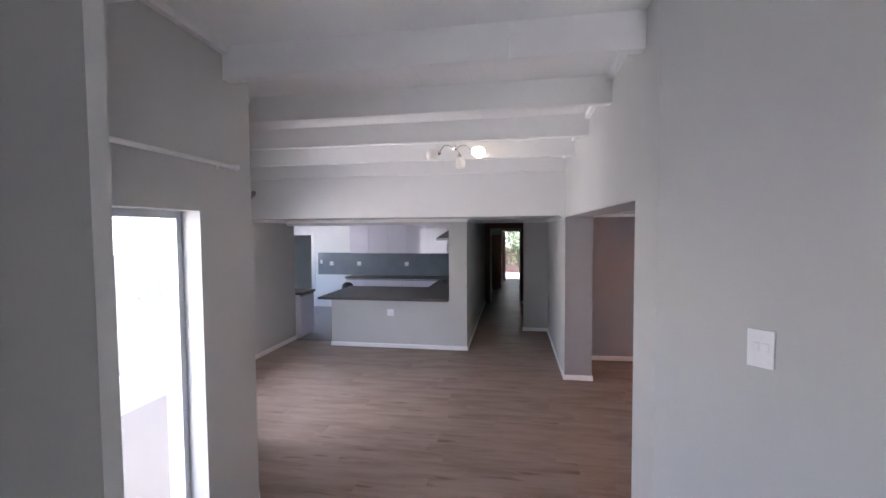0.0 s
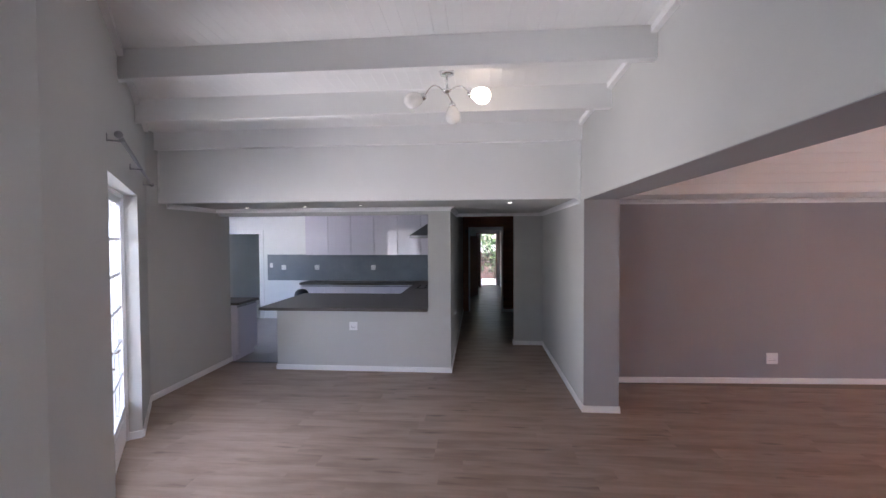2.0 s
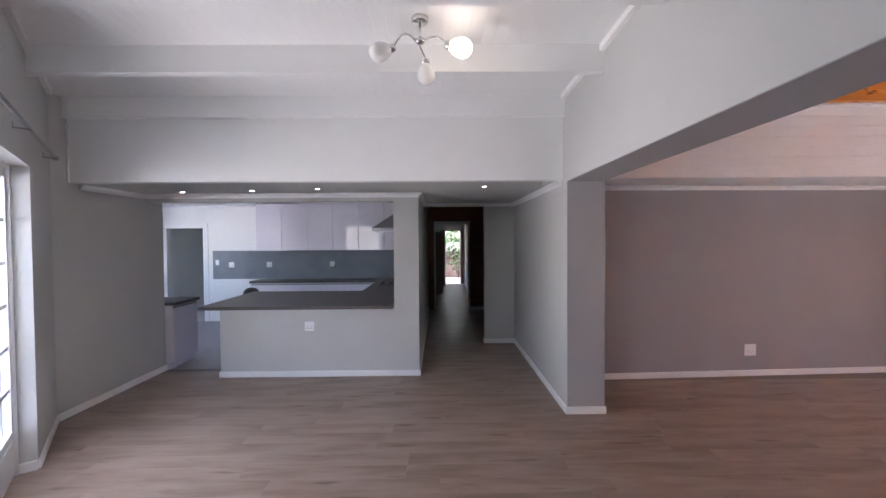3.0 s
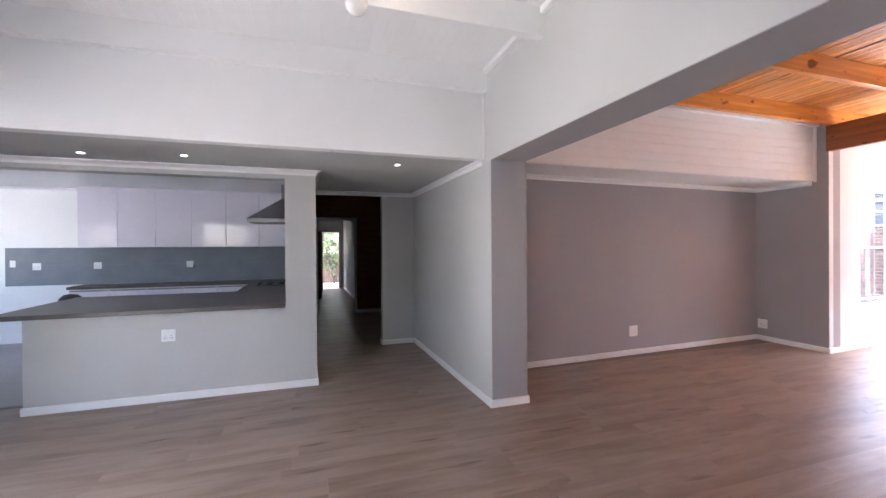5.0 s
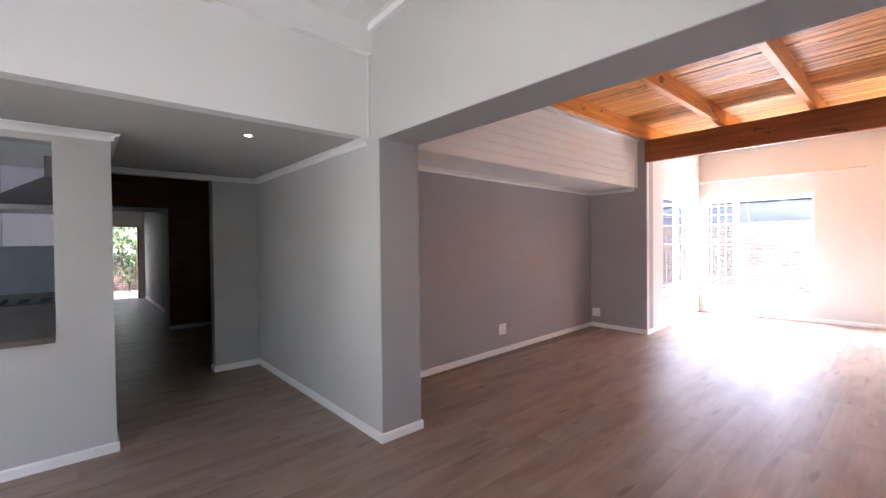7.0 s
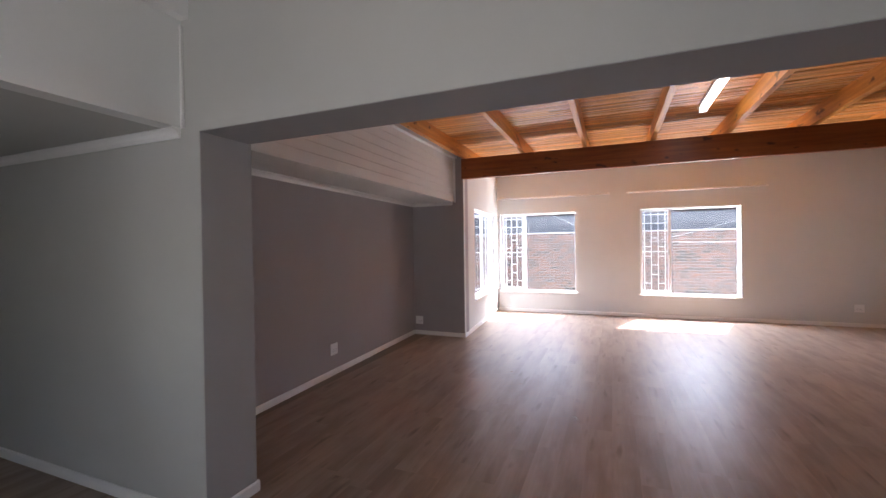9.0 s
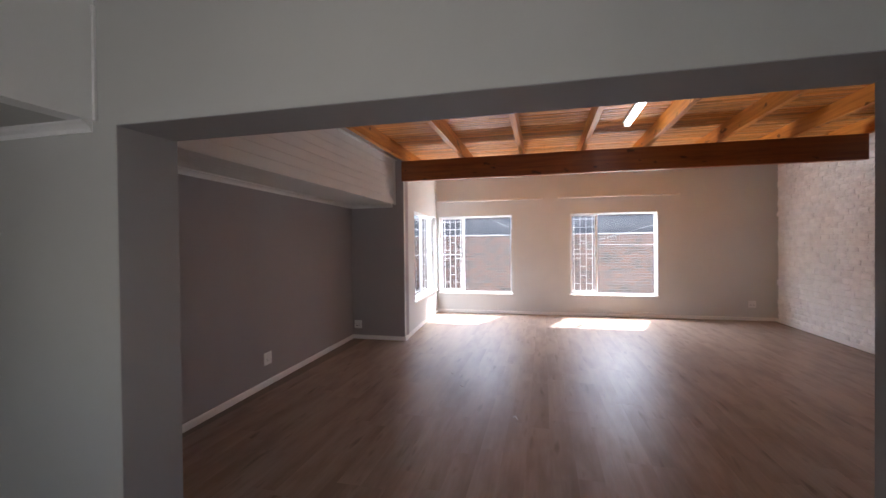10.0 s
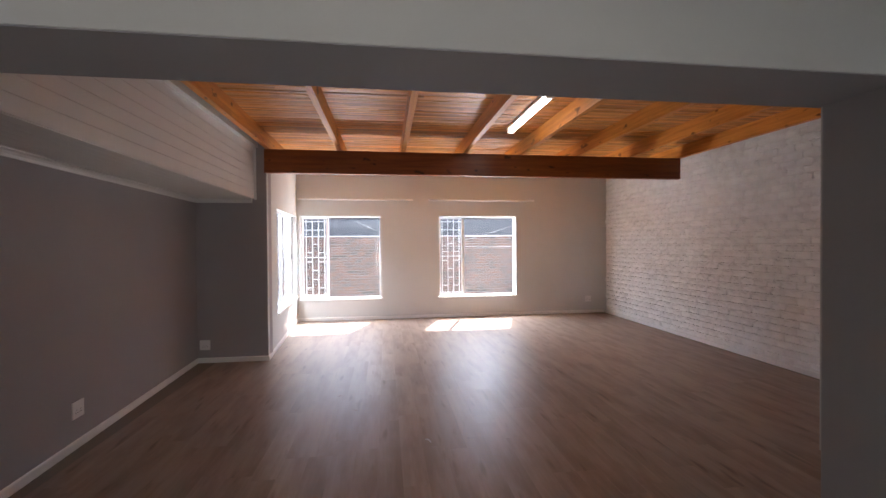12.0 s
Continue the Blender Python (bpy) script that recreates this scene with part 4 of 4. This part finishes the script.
tagged(part("patio_wall", boxes((-6.5, -6.25, -7, 7.60, -0.13, 2.9)), PLASTER), "white plastered patio wall in the sun", "garden wall", "", "structure")
pb = thing("patio_bars", "pale vertical steel bars on the patio wall", "burglar bars", pose(-6.24, 6.25, 1.05))
for i in range(7):
    part("bar", boxes((0.02, 0.04, -0.36 + 0.12 * i - 0.012, -0.36 + 0.12 * i + 0.012, 0.0, 1.15)), GREYALU, pb)
for z in (0.05, 1.09):
    part("crossbar", boxes((0.0, 0.02, -0.40, 0.40, z - 0.015, z + 0.015)), GREYALU, pb)
tagged(part("back_garden_wall", boxes((-5, 6, 23.2, 23.45, -0.13, 1.25)), FACEBRICK), "low brick wall behind the back garden plants", "garden wall", "", "structure")


# roof and posts out of view, added to dim the passage end
tagged(part("unseen_back_roof", boxes((-3, 3, 19.2, 21.4, 2.32, 2.42), (-3, -2.9, 21.3, 21.4, -0.13, 2.32), (2.9, 3, 21.3, 21.4, -0.13, 2.32)), PLASTER), "unseen roof added over the back door to hold back sky light", "roof", "", "structure")


def shrub(x, y, h, w, n, seed):
    rnd = random.Random(seed)
    t = thing("shrub", "leafy green shrub in the sun by the back door", "shrub", pose(x, y, -0.12), "garden shrubs")
    bm = bmesh.new()
    limbs = []
    for k in range(7):
        a = rnd.uniform(0, 6.28)
        tip = Vector((math.cos(a) * w * rnd.uniform(0.2, 0.8), math.sin(a) * w * rnd.uniform(0.2, 0.8), h * rnd.uniform(0.6, 0.95)))
        tube([(0, 0, 0), tip * 0.5 + Vector((0, 0, 0.1 * h)), tip], 0.018, 6, bm)
        limbs.append(tip)
    part("trunk", bm, BARK, t)
    verts, faces = [], []
    for _ in range(n):
        c = rnd.choice(limbs) * rnd.uniform(0.35, 1.08) + Vector([rnd.gauss(0, 0.26 * w) for _ in range(3)])
        c.z = max(0.1, c.z)
        r = rnd.uniform(0.035, 0.08)
        q = Euler([rnd.uniform(0, 6.28) for _ in range(3)]).to_matrix()
        i = len(verts)
        verts += [c + q @ Vector(p) * r for p in ((-1, 0, 0), (0, 0.5, 0.15), (1.1, 0, 0), (0, -0.5, 0.15))]
        faces += [(i, i + 1, i + 2), (i, i + 2, i + 3)]
    me = bpy.data.meshes.new("crown")
    me.from_pydata(verts, [], faces)
    me.materials.append(LEAF)
    crown = new("crown", me)
    crown.parent = t


for x, y, h, w, n, seed in ((-0.9, 22.2, 2.6, 0.9, 1800, 1), (0.5, 22.4, 3.1, 1.0, 2200, 2), (1.9, 22.1, 2.5, 0.9, 1600, 3), (0.1, 24.6, 4.6, 1.7, 2600, 4), (2.6, 24.8, 4.2, 1.6, 2200, 5), (-2.4, 24.5, 4.0, 1.5, 1800, 6)):
    shrub(x, y, h, w, n, seed)

# ---- a scrap and two scuffs on the floor ----
scrap = thing("plastic_scrap", "small curled scrap of white plastic on the laminate floor", "scrap", pose(3.28, 4.29, 0.0, 0, 0, 35))
pts = [(-0.035 + 0.07 * k / 8, 0.006 * math.sin(k), 0.004 + 0.010 * math.sin(math.pi * k / 8)) for k in range(9)]
part("strip", tube(pts, 0.0035, 6), PLASTIC, scrap)
# dark scuff marks, built as thin raised strips
for x, y, a in ((4.10, 5.00, 80), (4.55, 5.21, 95)):
    scuff = thing("floor_scuff", "dark scuff on the laminate floor, built as a thin strip", "splinter", pose(x, y, 0.0, 0, 0, a), "floor splinters")
    part("sliver", boxes((-0.022, 0.022, -0.0025, 0.0025, 0.0003, 0.0035), bevel=0.001), DARKWOOD, scuff)

# ---- floor planks ----
PW, PL = 0.192, 1.285


def plank_mesh(length, width):
    bm = boxes((-length / 2, length / 2, -width / 2, width / 2, -0.0075, 0.0))
    top = [e for e in bm.edges if all(v.co.z > -0.001 for v in e.verts)]
    bmesh.ops.bevel(bm, geom=top, offset=0.0003, segments=1, affect="EDGES")
    me = bpy.data.meshes.new("plank")
    bm.to_mesh(me)
    bm.free()
    me.materials.append(FLOORING)
    return me


meshes = {}


def plank(x0, x1, y0, y1, base=None, z=0.0):
    key = (round(x1 - x0, 4), round(y1 - y0, 4))
    if key not in meshes:
        meshes[key] = plank_mesh(key[0] - 0.0002, key[1] - 0.0002)
    ob = new("plank", meshes[key])
    ob.parent = base or floor
    ob.location = ((x0 + x1) / 2, (y0 + y1) / 2, z)


rnd = random.Random(11)
y = -1.6
while y < 12.8:
    y1 = y + PW
    if y1 < 2.5:
        spans = [] if y < -1.0 else [(1.1, 9.7)]
    elif y1 < 6.2:
        spans = [(-2.08 - 0.727 * (y - 2.75) if y1 > 2.75 else -1.9, 9.7)]
    elif y1 < 7.4:
        spans = [(-4.4, 9.7 if y1 < 6.7 else 6.5)]
    elif y1 < 7.95:
        spans = [(-4.4, 1.0)]
    else:
        spans = [(-0.75, 1.1)]
    for a, b in spans:
        x = a - rnd.uniform(0.1, PL - 0.15)
        while x < b:
            s, e = max(a, x), min(b, x + PL)
            if e - s > 0.02:
                plank(s, e, y, y1)
            x += PL
    y = y1
y = -1.5
while y < 2.1:
    y1 = min(y + PW, 2.25)
    x = -1.9 - rnd.uniform(0.1, PL - 0.15)
    end = min(2.31, 3.13 - y1)
    while x < end:
        if min(end, x + PL) - max(-1.9, x) > 0.02:
            plank(max(-1.9, x), min(end, x + PL), y, y1, landing, LANDING)
        x += PL
    y = y1
struct("passage_floor", boxes((-0.75, 0.75, 12.8, 19.2, -0.0075, 0.0)), FLOORING)
struct("threshold_strip", boxes((-4.26, -3.37, 7.86, 7.90, -0.002, 0.005), bevel=0.002), STEEL)

# ---- kitchen floor tiles ----
bm = boxes((0.002, 0.448, 0.002, 0.448, -0.0055, 0.0))
tile_mesh = bpy.data.meshes.new("tile")
bm.to_mesh(tile_mesh)
bm.free()
tile_mesh.materials.append(TILE)
for i in range(14):
    for j in range(8):
        ob = new("tile", tile_mesh)
        ob.parent = tile_floor
        ob.location = (-7.0 + 0.45 * i, 7.905 + 0.45 * j, 0)

# ---- painted bricks ----
brick_wall = [o for o in bpy.data.objects if o.name == "wall_brick"][0]
rnd = random.Random(5)
BH = 0.106
LENGTHS = (0.222, 0.234, 0.246)
variants = {}
for length in LENGTHS:
    variants[length] = []
    for k in range(6):
        bm = bmesh.new()
        nx, nz = 5, 3
        w, h = length - 0.014, BH - 0.020
        grid = []
        for j in range(nz + 1):
            line = []
            for i in range(nx + 1):
                edge = i in (0, nx) or j in (0, nz)
                depth = rnd.uniform(0.020, 0.036) if edge else rnd.uniform(0.036, 0.048)
                if j in (0, nz) and 0 < i < nx:
                    depth = rnd.uniform(0.026, 0.040)
                line.append(bm.verts.new((-w / 2 + w * i / nx + (rnd.uniform(-0.006, 0.006) if i in (0, nx) else 0), depth, -h / 2 + h * j / nz + (rnd.uniform(-0.006, 0.006) if j in (0, nz) else 0))))
            grid.append(line)
        for j in range(nz):
            for i in range(nx):
                bm.faces.new((grid[j][i], grid[j + 1][i], grid[j + 1][i + 1], grid[j][i + 1]))
        rim = grid[0] + [r[nx] for r in grid[1:]] + grid[nz][-2::-1] + [r[0] for r in grid[nz - 1:0:-1]]
        back = [bm.verts.new((v.co.x * 1.03, -0.004, v.co.z * 1.05)) for v in rim]
        for a in range(len(rim)):
            b = (a + 1) % len(rim)
            bm.faces.new((rim[a], rim[b], back[b], back[a]))
        bmesh.ops.recalc_face_normals(bm, faces=bm.faces[:])
        me = bpy.data.meshes.new("brick")
        bm.to_mesh(me)
        bm.free()
        me.materials.append(BRICKPAINT)
        variants[length].append(me)
verts, faces, count = [], [], 0
for row in range(32):
    z = 0.050 + BH * row + BH / 2
    x = 2.70 + 0.117 * (row % 2) + rnd.uniform(-0.02, 0.02)
    while x < 9.36:
        length = rnd.choice(LENGTHS)
        me = rnd.choice(variants[length])
        turn = Euler((rnd.uniform(-0.03, 0.03), rnd.uniform(-0.012, 0.012), rnd.uniform(-0.03, 0.03)))
        place = Matrix.LocRotScale((x + length / 2, -0.949 + rnd.uniform(-0.004, 0.008), z + rnd.uniform(-0.004, 0.004)), turn, None)
        if 4.1 < x < 6.75 and count < 300:
            ob = new("brick", me)
            ob.parent = brick_wall
            ob.matrix_basis = place
            count += 1
        else:
            i = len(verts)
            verts += [place @ v.co for v in me.vertices]
            faces += [[i + k for k in p.vertices] for p in me.polygons]
        x += length
# raised, uneven beads of mortar between the courses
for row in range(1, 32):
    z = 0.050 + BH * row
    i = len(verts)
    steps = 60
    for k in range(steps + 1):
        x = 2.70 + 6.80 * k / steps
        out, zz = -0.949 + rnd.uniform(0.052, 0.066), z + rnd.uniform(-0.004, 0.004)
        verts += [Vector((x, -0.955, zz - 0.013)), Vector((x, out, zz - 0.006)), Vector((x, out, zz + 0.006)), Vector((x, -0.955, zz + 0.013))]
    for k in range(steps):
        a = i + 4 * k
        faces += [[a + j, a + 4 + j, a + 5 + j, a + 1 + j] for j in range(3)]
me = bpy.data.meshes.new("brickwork")
me.from_pydata(verts, [], faces)
me.materials.append(BRICKPAINT)
rest = new("brickwork", me)
rest.parent = brick_wall
rest["kind"] = "stuff"
